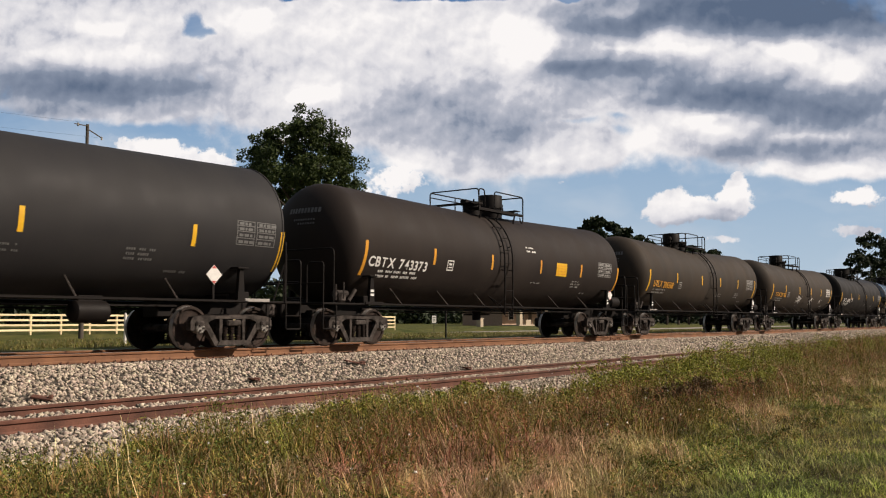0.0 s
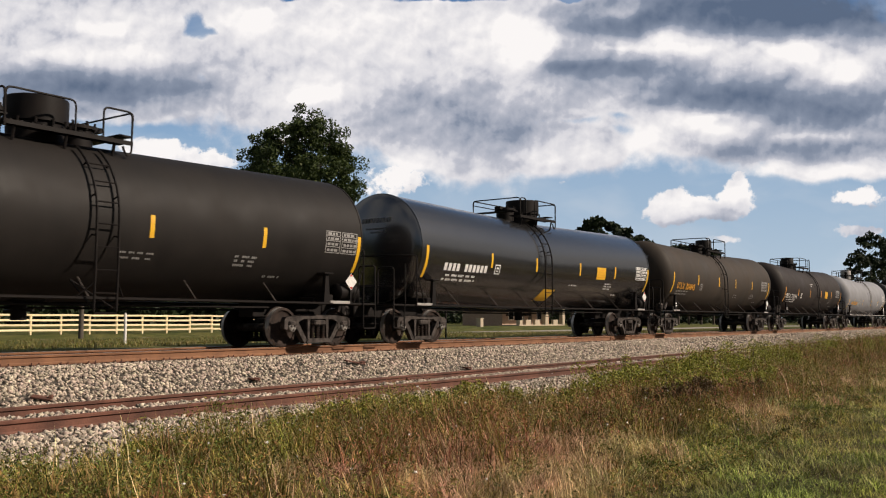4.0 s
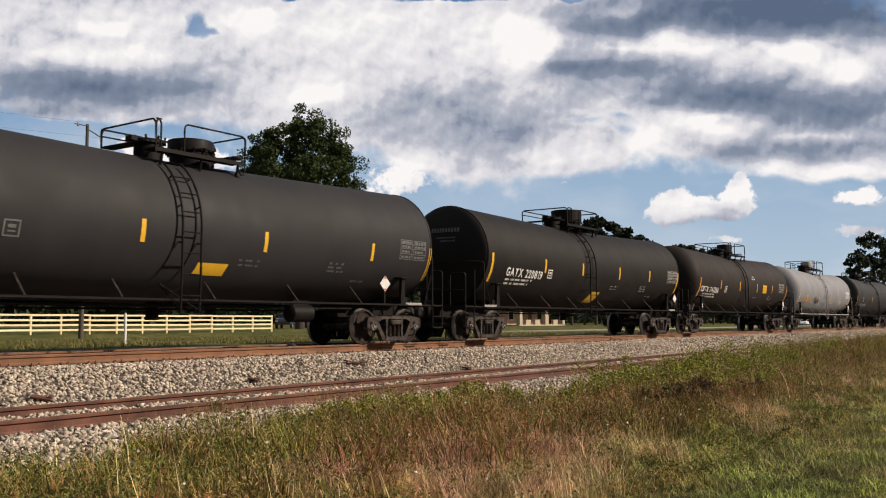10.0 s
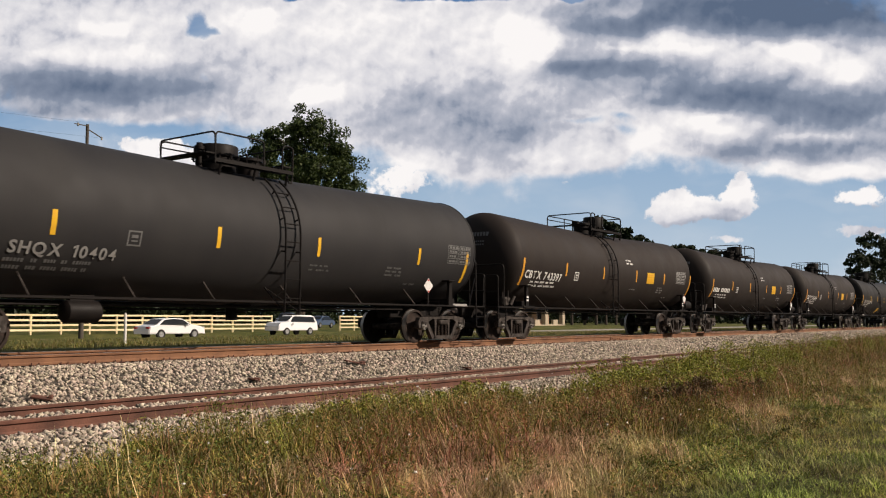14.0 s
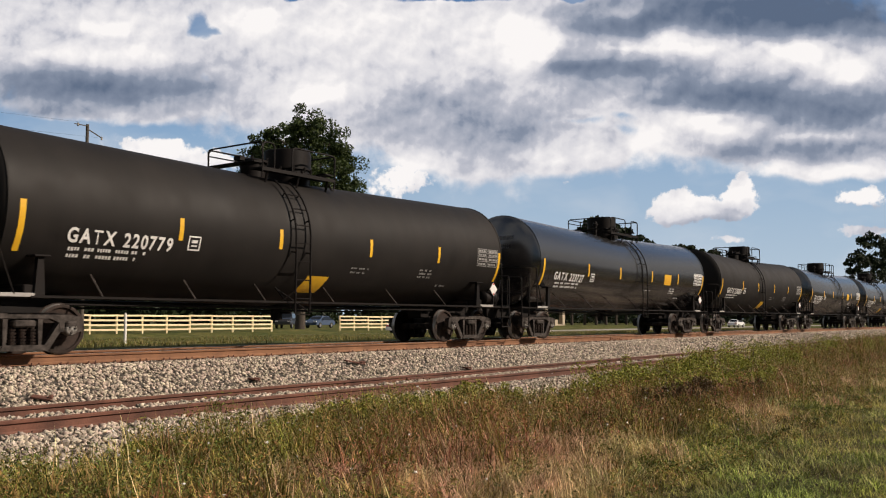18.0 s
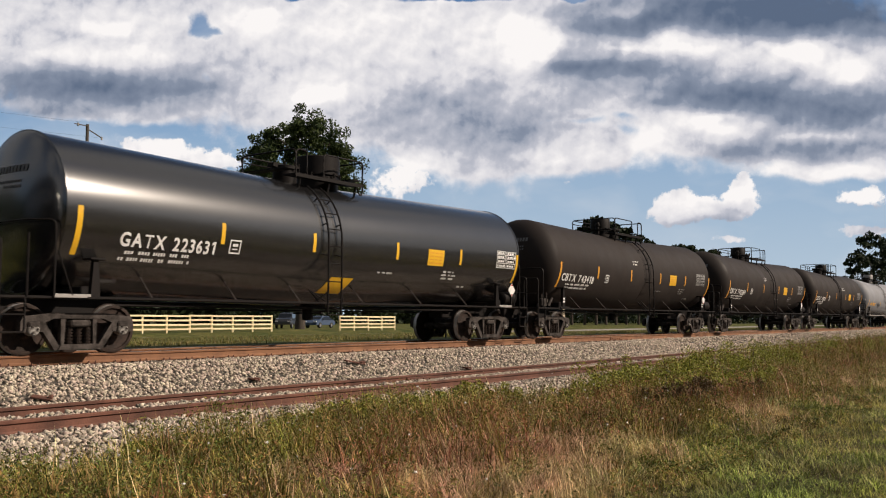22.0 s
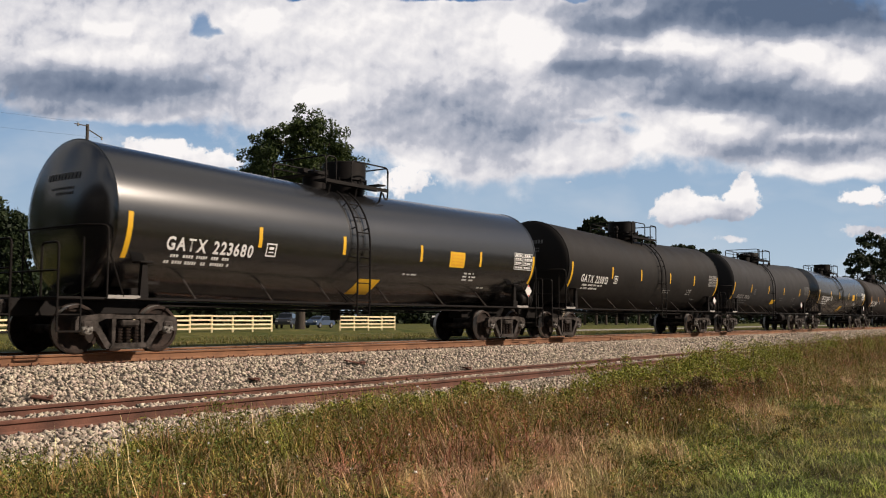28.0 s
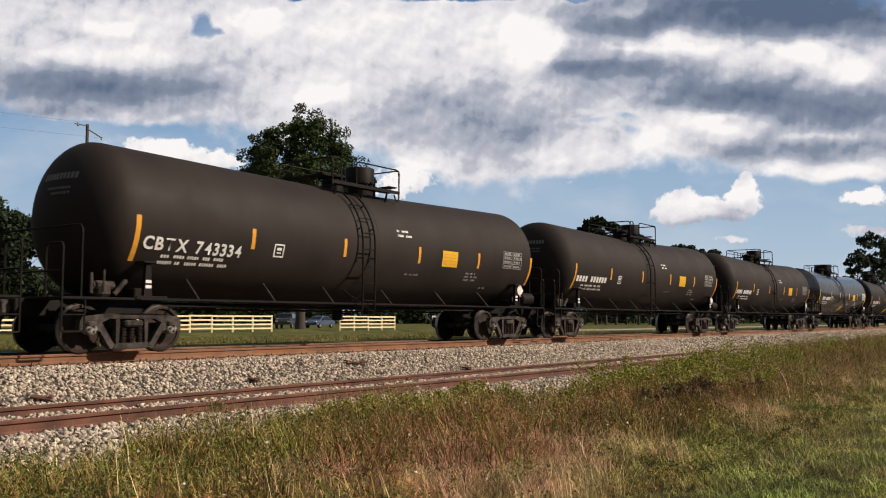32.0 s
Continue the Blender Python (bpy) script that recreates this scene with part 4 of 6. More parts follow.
    if st["square"]:
        bm = bmesh.new()
        sq = st["square"]
        decal(bm, sq, sq + 0.74, 2.12, 2.56, 3)
        panel = part("warning_panel", bm, M["yellow"], car, "yellow warning panel")
        bm = bmesh.new()
        for i in range(4):
            v = 2.48 - i * 0.09
            for u in (st["square"] + 0.08, st["square"] + 0.3, st["square"] + 0.5):
                bm.faces.new([bm.verts.new(on_tank(a, b, 0.01)) for a, b in ((u, v - 0.03), (u + 0.17, v - 0.03), (u + 0.17, v), (u, v))])
        part("panel_print", bm, M["orange"], panel)
    if st["logo"]:
        bm = bmesh.new()
        left = -1.1 if st["ladder_x"] > 0 else 0.75
        print_rows(bm, left, left + 0.7, 2.98, 0.06, 0.12, 2, rng, 0.7)
        part("maker_mark", bm, M["white_mark"], car)
    if st["foot_panel"]:
        bm = bmesh.new()
        u0, u1, z0, z1, lean = st["foot_panel"]
        decal(bm, u0, u1, z0, z1, 5, slant=lean)
        part("foot_panel", bm, M["yellow"], car, "yellow warning panel beside the ladder")
    if st["marks"]:
        bm = bmesh.new()
        for k in range(90):
            u, v = rng.gauss(0, 0.27), rng.gauss(0, 0.11)
            u0 = rng.choice(st["marks"]) + u
            w = rng.uniform(0.03, 0.16)
            decal(bm, u0, u0 + 0.03, 1.85 + v, 1.85 + v + w, 1, slant=rng.uniform(-1.5, 1.5))
        tagged(part("painted_scrawl", bm, st["scrawl"] or st["table"], car, "scrawled paint"), kind="stuff")
    return car


def style(label, paint, head, **over):
    st = dict(label=label, paint=M[paint], head=head, steel=M["black_steel"], ladder=M["black_steel"], rail=M["black_steel"], deck=M["pale_steel"], dome=(0.4, 0.42), dome_paint=M["black_steel"],
              bar=M["yellow"], table=M["grey_mark"], mark=M["white_mark"], number=M["white_mark"], span=(-6.3, -4.35, 1.97, 2.26), load=(-6.35, -4.6),
              square=False, logo=False, foot_panel=None, marks=None, tank_under=0.0, reach=(7.22, 7.5), radius=R, drop=0.0, scrawl=None, space=0.42,
              deck_x=(-1.15, 1.5), ladder_x=-0.55, dome_x=0.95, man_x=-0.15, vent_x=1.4,
              bars=(-7.13, -4.23, -1.29, 1.69, 4.59, 7.63), bar_z=2.37, lean=0.0, table_u=5.95, class_u=-3.45, dia=7.08)
    st.update(over)
    return st


TURNED = dict(deck_x=(-1.5, 1.1), ladder_x=0.42, dome_x=-0.9, man_x=0.15, vent_x=-1.35)
BLACK = dict(reach=(7.49, 7.98), dome=(0.58, 0.46), dome_x=0.4, man_x=-0.75, vent_x=1.0, deck_x=(-1.3, 1.1), ladder_x=-0.66, bars=(-7.23, -3.95, -1.24, 1.86, 4.77, 7.88), bar_z=2.42, span=(-6.36, -4.12, 2.0, 2.27), load=(-6.3, -4.5), table_u=6.7, class_u=-3.6, dia=7.7)
TANS = dict(bars=(-7.15, -4.12, -1.25, 1.29, 4.07, 7.17), bar_z=2.47, table_u=5.75, class_u=-3.7)
STYLES = {
    "brown": style("dark brown-black tank car with white lettering and orange reflectors", "brown_black", "round", bar=M["orange"], span=(-6.97, -4.53, 1.98, 2.24),
                   load=(-6.6, -4.7), square=2.75, logo=True, deck=M["black_steel"]),
    "matte": style("matte black tank car with white lettering and yellow reflectors", "matte_black", "flat", foot_panel=(-0.3, 0.42, 1.28, 1.66, 0.4), **BLACK),
    "gloss": style("glossy black tank car with white lettering and yellow panels", "gloss_black", "flat", square=3.2, foot_panel=(-0.6, 0.2, 1.28, 1.66, 0.5), table=M["white_mark"], **BLACK),
    "slate": style("slate grey tank car with faded lettering and yellow reflectors", "slate", "flat", number=M["grey_mark"], mark=M["dim_mark"], table=M["dim_mark"],
                   span=(-6.35, -4.25, 1.78, 1.99), load=(-6.4, -4.5), foot_panel=(0.12, 0.92, 1.55, 1.80, 0.25), tank_under=3.7,
                   reach=(7.5, 7.95), bars=(-7.3, -4.45, -1.25, 1.9, 5.52, 7.93), bar_z=2.33, table_u=6.62, class_u=-3.8, dia=6.1,
                   deck_x=(-0.6, 1.75), ladder_x=-0.2, dome=(0.5, 0.24), dome_x=1.0, man_x=-0.1, vent_x=1.5),
    "tan": style("weathered brown tank car with orange lettering", "rust_brown", "round", number=M["orange_mark"], mark=M["grey_mark"], span=(-6.67, -4.54, 2.02, 2.30), load=(-6.6, -5.0), **TANS),
    "tagged": style("weathered brown tank car with orange lettering and scrawled paint", "rust_brown", "round", number=M["orange_mark"], mark=M["grey_mark"],
                    span=(-6.5, -4.4, 2.02, 2.27), load=(-6.4, -4.9), marks=(-1.3, 1.8), table=M["white_mark"], **TURNED, **TANS),
    "pale": style("dusty pale grey tank car with orange lettering", "pale_grey", "round", steel=M["black_steel"], ladder=M["pale_steel"], rail=M["pale_steel"], dome_paint=M["pale_steel"],
                  number=M["orange_mark"], mark=M["grey_mark"], table=M["white_mark"], drop=-0.07, space=0.75, span=(-6.3, -4.2, 1.84, 2.10), load=(-6.1, -4.8),
                  bars=(-7.15, -5.26, -2.14, 1.15, 4.1, 7.17), bar_z=2.05, lean=0.15, table_u=5.9, class_u=-3.86),
}
STYLES["slate_turned"] = dict(STYLES["slate"], bars=(-7.55, -5.23, -1.58, 1.4, 5.29, 7.57), span=(-5.95, -3.89, 1.76, 1.98), load=(-6.0, -4.1), class_u=-3.58, dia=5.8, foot_panel=None,
                              deck_x=(-1.25, 1.06), ladder_x=0.43, dome_x=-0.45, man_x=0.5, vent_x=-1.0, tank_under=-4.2)
STYLES["tan_turned"] = dict(STYLES["tan"], **TURNED, bars=(-7.15, -4.12, -1.0, 1.58, 4.30, 7.17))
STYLES["tagged"].update(bars=(-7.15, -4.5, -1.32, 1.55, 4.25, 7.17), class_u=-3.82)
STYLES["pale_turned"] = dict(STYLES["pale"], marks=(-3.6, 6.4), **TURNED)
STYLES["pale"].update(marks=(-3.15, -2.6), scrawl=M["black_steel"])
STYLES["brown_turned"] = dict(STYLES["brown"], **TURNED)
STYLES["slate_low"] = dict(STYLES["slate"], span=(-6.5, -4.4, 1.78, 1.99), deck_x=(-1.15, 1.1), ladder_x=-0.65, dome_x=0.4, man_x=-0.7, vent_x=0.95, foot_panel=(-0.35, 0.4, 1.55, 1.80, 0.25))
BLACK_TURNED = dict(span=(-6.45, -4.3, 2.0, 2.27), deck_x=(-0.8, 1.75), ladder_x=0.82, dome_x=0.3, man_x=1.15, vent_x=-0.5, foot_panel=None)
STYLES["matte_turned"] = dict(STYLES["matte"], **BLACK_TURNED)
STYLES["gloss_turned"] = dict(STYLES["gloss"], **BLACK_TURNED)

# the train from its head backwards: style and the words on its side
TRAIN = [("slate_low", ""), ("brown", "CBTX 743373"), ("tan_turned", "UTLX 206368"), ("tagged", "UTLX 204768"), ("matte_turned", "GATX 220790"), ("gloss", ""),
         ("tan", "UTLX 204845"), ("brown_turned", "CBTX 743394"), ("pale_turned", "UTLX 208369"), ("slate", "SHQX 10372"), ("slate", "SHQX 10330"), ("matte", "GATX 220819"),
         ("brown", "CBTX 743356"), ("pale", "UTLX 204762"), ("slate_turned", "SHQX 10404"), ("brown", "CBTX 743397"), ("brown", ""), ("brown", "CBTX 743404"),
         ("matte", "GATX 220779"), ("gloss_turned", "GATX 223727"), ("matte", "GATX 220831"), ("gloss_turned", "GATX 223656"), ("gloss", "GATX 223631"),
         ("brown_turned", "CBTX 743418"), ("brown_turned", "CBTX 743389"), ("brown", "CBTX 743378"), ("pale", ""), ("matte", ""), ("gloss", "GATX 223680"),
         ("matte_turned", "GATX 220813"), ("slate_low", "SHQX 10436"), ("gloss", "GATX 223677"), ("brown", "CBTX 743334"), ("brown", ""), ("brown", ""),
         ("gloss", ""), ("matte", "")]
SHIFT = {9: -0.4, 10: -0.4, 28: 0.1}             # cars that stand a little off the even spacing
FIRST, PITCH_OF_CARS = 6.09, 17.956   # where the first car's middle stands at the start, and the coupled length


def travelled(t):
    """Metres that the train has run at t seconds."""
    return 17.25 * t + 0.011 * t * t


CARS = []


def make_train():
    made = {}
    for i, (name, words) in enumerate(TRAIN):
        at = pose(FIRST + PITCH_OF_CARS * i + SHIFT.get(i, 0), 0, 0)
        if name not in made:
            made[name] = tank_car(name)
            car = made[name]
            car.matrix_basis = at
        else:
            car = copy_thing(made[name], at)
        CARS.append(car)
    for car, (name, words) in zip(CARS, TRAIN):
        st = STYLES[name]
        SHELL.update(radius=st["radius"], axis=AXIS + st["drop"])
        if words:
            lettering(words, *st["span"], st["number"], car, st["space"])
            continue
        u0, u1, v0, v1 = st["span"]
        wide = (u1 - u0) / 11
        for k in (0, 1, 2, 3, 5, 6, 7, 8, 9, 10):
            bm = bmesh.new()
            decal(bm, u0 + wide * k, u0 + wide * (k + 0.7), v0 + 0.03, v1 - 0.03, 2)
            part("number_bar", bm, st["number"], car)


# ---------------------------------------------------------------- clouds
STEP = 1.6                            # metres on the cloud layer for a thousandth of a radian or so of view
FAR = 1577 * STEP


def cloud_material():
    """Blue sky with fair-weather clouds, as a glowing far layer."""
    k = Nodes("cloud layer")
    at = k.vec("MULTIPLY", k.coord.outputs["Object"], (0.01 / STEP, 0.01 / STEP, 0.0))

    def spots(where, rows):
        """Soft lumps: place across and down, half widths, strength."""
        total = 0.0
        for x, y, rx, ry, amp in rows:
            d = k.vec("MULTIPLY", k.vec("SUBTRACT", where, ((x - 784) / 100, (441 - y) / 100, 0)), (100 / rx, 100 / ry, 0))
            g = k.math("MULTIPLY", k.math("POWER", 2.718, k.math("MULTIPLY", k.vec("DOT_PRODUCT", d, d), -1.0)), amp)
            total = k.math("ADD", g, total)
        return total

    def puffs(where, scale, detail=1.0):
        """Rounded heaps, fine on coarse."""
        n = k.tree.nodes.new("ShaderNodeTexVoronoi")
        n.feature = "SMOOTH_F1"
        for key, v in (("Scale", scale), ("Detail", detail), ("Roughness", 0.45), ("Smoothness", 1.0)):
            n.inputs[key].default_value = v
        k.put(n.inputs["Vector"], where)
        return k.math("SUBTRACT", 1.0, n.outputs["Distance"])

    def sway(where, scale, amount, detail):
        n = k.tree.nodes.new("ShaderNodeTexNoise")
        n.inputs["Scale"].default_value, n.inputs["Detail"].default_value, n.inputs["Roughness"].default_value = scale, detail, 0.5
        k.put(n.inputs["Vector"], where)
        return k.vec("MULTIPLY", k.vec("SUBTRACT", n.outputs["Color"], (0.5, 0.5, 0.5)), (amount, amount * 0.8, 0))

    bent = k.vec("ADD", at, sway(at, 0.9, 0.55, 2))
    crisp = k.vec("ADD", at, sway(at, 1.8, 0.20, 2))
    edge = k.vec("ADD", at, sway(at, 1.8, 0.42, 6))
    heap = puffs(crisp, 1.5)
    billow = k.noise(0.85, 5, 0.52, bent)
    wisps = k.noise(0.7, 4, 0.5, k.vec("MULTIPLY", bent, (0.55, 1.4, 1)))
    cover = spots(bent, ((200, 60, 420, 120, 1.3), (650, 110, 420, 150, 1.3), (870, 120, 200, 170, 0.9), (1300, 80, 420, 150, 1.35), (1450, 205, 250, 75, 1.0), (60, 185, 260, 36, 0.55),
                         (1120, 140, 240, 60, 0.8), (800, 255, 150, 70, 0.85), (985, 272, 140, 34, 0.85), (1400, 262, 200, 30, 0.9), (1455, 304, 150, 14, 0.8)))
    small = spots(edge, ((300, 270, 80, 27, 1.3), (250, 256, 34, 24, 0.7), (372, 288, 52, 16, 0.8), (712, 312, 80, 46, 1.1), (1142, 258, 58, 28, 1.1), (1244, 226, 90, 28, 1.1),
                                              (1222, 374, 96, 25, 1.3), (1304, 338, 27, 50, 1.3), (1190, 350, 40, 20, 0.8), (1513, 347, 52, 20, 1.2), (1525, 411, 52, 13, 1.2), (1282, 424, 50, 10, 0.8), (994, 325, 16, 9, 0.8)))
    gaps = spots(edge, ((338, 42, 26, 30, 1.4), (370, 62, 42, 13, 1.1), (352, 140, 17, 24, 0.8), (512, -6, 26, 12, 1.5), (790, -6, 130, 13, 1.5), (1005, -4, 24, 10, 1.2), (985, 214, 90, 12, 0.95), (1085, 202, 42, 10, 0.7),
                         (930, 238, 40, 12, 0.4), (1080, 232, 30, 12, 0.5), (40, 228, 200, 12, 0.6)))
    rough = k.math("ADD", k.math("MULTIPLY", k.math("SUBTRACT", billow, 0.5), 1.1), k.math("ADD", k.math("MULTIPLY", k.math("SUBTRACT", heap, 0.6), 0.4), k.math("MULTIPLY", k.math("SUBTRACT", k.noise(3.2, 5, 0.6, at), 0.5), 0.55)))
    field = k.math("ADD", k.math("SUBTRACT", cover, gaps), rough)
    mask = k.ramp(field, 0.30, 0.80, 0, 1, smooth=True)
    tuft = k.math("ADD", k.math("ADD", small, k.math("MULTIPLY", rough, 1.3)), k.math("MULTIPLY", k.math("SUBTRACT", k.noise(5.0, 4, 0.6, at), 0.5), 1.0))
    mask = k.math("MAXIMUM", mask, k.ramp(tuft, 0.45, 0.72, 0, 1, smooth=True))
    head = spots(edge, ((165, 48, 75, 26, 0.9), (60, 95, 90, 18, 0.6), (240, 92, 60, 26, 0.7), (455, 30, 40, 28, 0.9), (555, 172, 80, 22, 0.95), (640, 30, 90, 30, 0.6), (900, 50, 75, 45, 0.8), (955, 85, 40, 40, 0.8),
                        (1425, 95, 40, 30, 1.0), (1345, 85, 60, 20, 0.7), (1495, 128, 34, 24, 0.9), (1215, 90, 70, 20, 0.75), (1100, 84, 60, 12, 0.7), (1260, 210, 60, 16, 0.9)))
    head = k.ramp(k.math("ADD", head, k.math("MULTIPLY", rough, 0.7)), 0.40, 0.85, 0, 0.32, smooth=True)
    relief = k.math("SUBTRACT", k.noise(1.7, 4, 0.5, crisp), k.noise(1.7, 4, 0.5, k.vec("ADD", crisp, (-0.06, 0.11, 0))))
    swell = k.math("SUBTRACT", k.noise(0.9, 3, 0.45, bent), k.noise(0.9, 3, 0.45, k.vec("ADD", bent, (-0.16, 0.28, 0))))
    relief = k.math("ADD", k.math("MULTIPLY", relief, 1.1), k.math("MULTIPLY", swell, 0.8))
    dark = spots(bent, ((125, 150, 200, 36, 0.80), (330, 165, 60, 24, 0.25), (850, 235, 110, 65, 0.32), (690, 195, 170, 50, 0.14), (1400, 20, 280, 50, 1.2), (1095, 42, 90, 36, 0.45), (1095, 120, 130, 24, 0.75),
                        (995, 118, 44, 11, 0.4), (1245, 165, 120, 20, 0.55), (1450, 185, 200, 42, 0.70), (1395, 264, 190, 22, 0.42), (1170, 188, 60, 11, 0.3), (60, 206, 130, 13, 0.3), (1225, 394, 100, 11, 0.40), (1300, 372, 40, 14, 0.2), (1513, 362, 50, 8, 0.4)))
    white = spots(bent, ((170, 98, 160, 24, 0.42), (170, 35, 120, 30, 0.3), (430, 40, 50, 30, 0.4), (555, 165, 80, 30, 0.5), (640, 60, 190, 70, 0.32), (890, 60, 90, 50, 0.35), (935, 110, 50, 30, 0.35), (1225, 86, 90, 26, 0.45),
                         (1412, 95, 66, 28, 0.70), (1495, 125, 40, 24, 0.6), (1145, 72, 90, 12, 0.4), (1100, 14, 60, 12, 0.4), (1250, 214, 80, 20, 0.6), (1142, 248, 56, 28, 0.45), (310, 264, 100, 26, 0.5)))
    white = k.math("ADD", white, spots(bent, ((712, 306, 90, 44, 0.42), (1244, 348, 110, 36, 0.4), (1455, 300, 150, 13, 0.45), (1515, 340, 60, 18, 0.45), (1000, 280, 150, 26, 0.30), (1440, 240, 60, 10, 0.35))))
    thick = k.math("ADD", k.ramp(field, 0.45, 1.1, 0.10, 0.0), head)
    shade = k.math("ADD", k.math("ADD", k.math("ADD", 0.63, thick), k.math("SUBTRACT", white, dark)), k.math("ADD", relief, k.math("MULTIPLY", k.math("SUBTRACT", wisps, 0.5), 0.16)))
    col = k.mix(k.ramp(shade, -0.35, 0.30), (0.105, 0.145, 0.225), (0.27, 0.31, 0.40))
    col = k.mix(k.ramp(shade, 0.20, 0.68), col, (0.60, 0.60, 0.66))
    col = k.mix(k.ramp(shade, 0.56, 1.06), col, (0.96, 0.925, 0.915))
    up = k.tree.nodes.new("ShaderNodeSeparateXYZ")
    k.put(up.inputs[0], at)
    blue = k.mix(k.ramp(up.outputs[1], -0.6, 2.2), (0.45, 0.56, 0.67), (0.25, 0.39, 0.58))
    blue = k.mix(k.ramp(up.outputs[1], 2.0, 4.6), blue, (0.085, 0.19, 0.39))
    blue = k.mix(k.ramp(wisps, 0.46, 0.78, 0, 0.6), blue, (0.6, 0.65, 0.72))
    col = k.mix(mask, blue, col)
    glow = k.tree.nodes.new("ShaderNodeEmission")
    k.put(glow.inputs[0], col)
    glow.inputs[1].default_value = 0.96
    k.tree.links.new(glow.outputs[0], k.out.inputs[0])
    return k.mat


CLOUDS = {}


def cloud_pose(shift):
    m = look(EYE, AIM)
    return m @ pose(shift * STEP, 0, -FAR)


def make_clouds():
    w, h = 1300 * STEP, 800 * STEP
    ob = raw("backdrop", [(-w, -h * 0.2, 0), (w, -h * 0.2, 0), (w, h, 0), (-w, h, 0)], [(0, 1, 2, 3)], cloud_material())
    ob.matrix_basis = cloud_pose(0)
    CLOUDS["layer"] = tagged(ob, "white and grey cumulus clouds drifting over blue sky", "clouds", kind="structure")


# ---------------------------------------------------------------- beyond the tracks
def place_at(x_px, distance):
    """A ground place in the direction of a picture column, so far from the tracks' near side."""
    a = radians(HEADING) - math.atan((x_px - 784) / 1577)
    return EYE[0] + distance / math.tan(a), EYE[1] + distance


def make_road():
    xs = [-400, -100] + [-50 + 10 * i for i in range(60)] + [700, 1200]
    verts = [(x, y, -0.72 + (0.03 if 0 < j < 4 else -0.02)) for j, y in enumerate((35.0, 35.1, 38.5, 41.9, 42.0)) for x in xs]
    n = len(xs)
    tagged(raw("road", verts, [(j * n + i, j * n + i + 1, (j + 1) * n + i + 1, (j + 1) * n + i) for j in range(4) for i in range(n - 1)], M["asphalt"]),
           "sunbleached two-lane asphalt road beyond the tracks", "road", kind="structure")


def make_fence(x0, x1, y, label):
    """Four-board fence on square posts."""
    fence = thing("board_fence", label, "fence", pose(0, 0, 0), "board fence along the road")
    n = max(1, round((x1 - x0) / 2.45))
    step = (x1 - x0) / n
    bm = bmesh.new()
    box(bm, (0, 0, 0.76), (0.14, 0.14, 1.62), bevel=0.015)
    post = part("post", bm, M["fence"], fence)
    bm = bmesh.new()
    box(bm, (step / 2, -0.09, 0), (step - 0.01, 0.035, 0.145), bevel=0.006)
    board = part("board", bm, M["fence"], fence)
    for i in range(n + 1):
        x = x0 + step * i
        z = ground_height(x, y)
        p = post if i == 0 else post.copy()
        if i:
            scene.collection.objects.link(p)
        p.matrix_basis = pose(x, y, z - 0.05)
        if i < n:
            for j in range(4):
                b = board if i == 0 and j == 0 else board.copy()
                if i or j:
                    scene.collection.objects.link(b)
                b.matrix_basis = pose(x, y, z + 0.32 + 0.37 * j, 0, random.uniform(-0.3, 0.3))
    return fence


def make_pole(x, y, height):
    z = ground_height(x, y)
    pole = thing("utility_pole", "weathered wooden utility pole with a crossarm", "utility pole", pose(x, y, z - 0.2))
    bm = bmesh.new()
    rod(bm, (0, 0, 0), (0, 0, height), 0.15, 10, 0.09)
    part("pole_shaft", bm, M["pole"], pole, smooth=50)
    bm = bmesh.new()
    box(bm, (-0.45, -0.12, height - 0.12), (0.9, 0.05, 0.05))
    box(bm, (0.45, -0.12, height - 0.5), (0.9, 0.05, 0.05), (0, 22, 0))
    part("crossarm", bm, M["pole"], pole)
    for d in (-0.7, 0.85):
        bm = bmesh.new()
        lathe(bm, [(-0.24, 0.02), (-0.2, 0.06), (-0.12, 0.05), (-0.06, 0.06), (-0.02, 0.02)], 8, "z", (d, -0.15, height if d < 0 else height - 0.58))
        part("insulator", bm, M["pale_steel"], pole)
        bm = bmesh.new()
        tube(bm, [(-55 + 11 * i + d, d * 0.4 - 0.15, (height - 0.04 if d < 0 else height - 0.62) - 1.2 * (1 - (1 - i / 2.5) ** 2)) for i in range(6)], 0.005, 4)
        part("wire", bm, M["black_steel"], pole)


def make_post(x, y):
    bm = bmesh.new()
    lathe(bm, [(0, 0.05), (1.16, 0.05), (1.2, 0.04), (1.22, 0.01)], 12, "z", (x, y, ground_height(x, y) - 0.03))
    ob = part("marker_post", bm, M["white_paint"], smooth=40)
    tagged(ob, "slim white round marker post standing in the grass", "post")


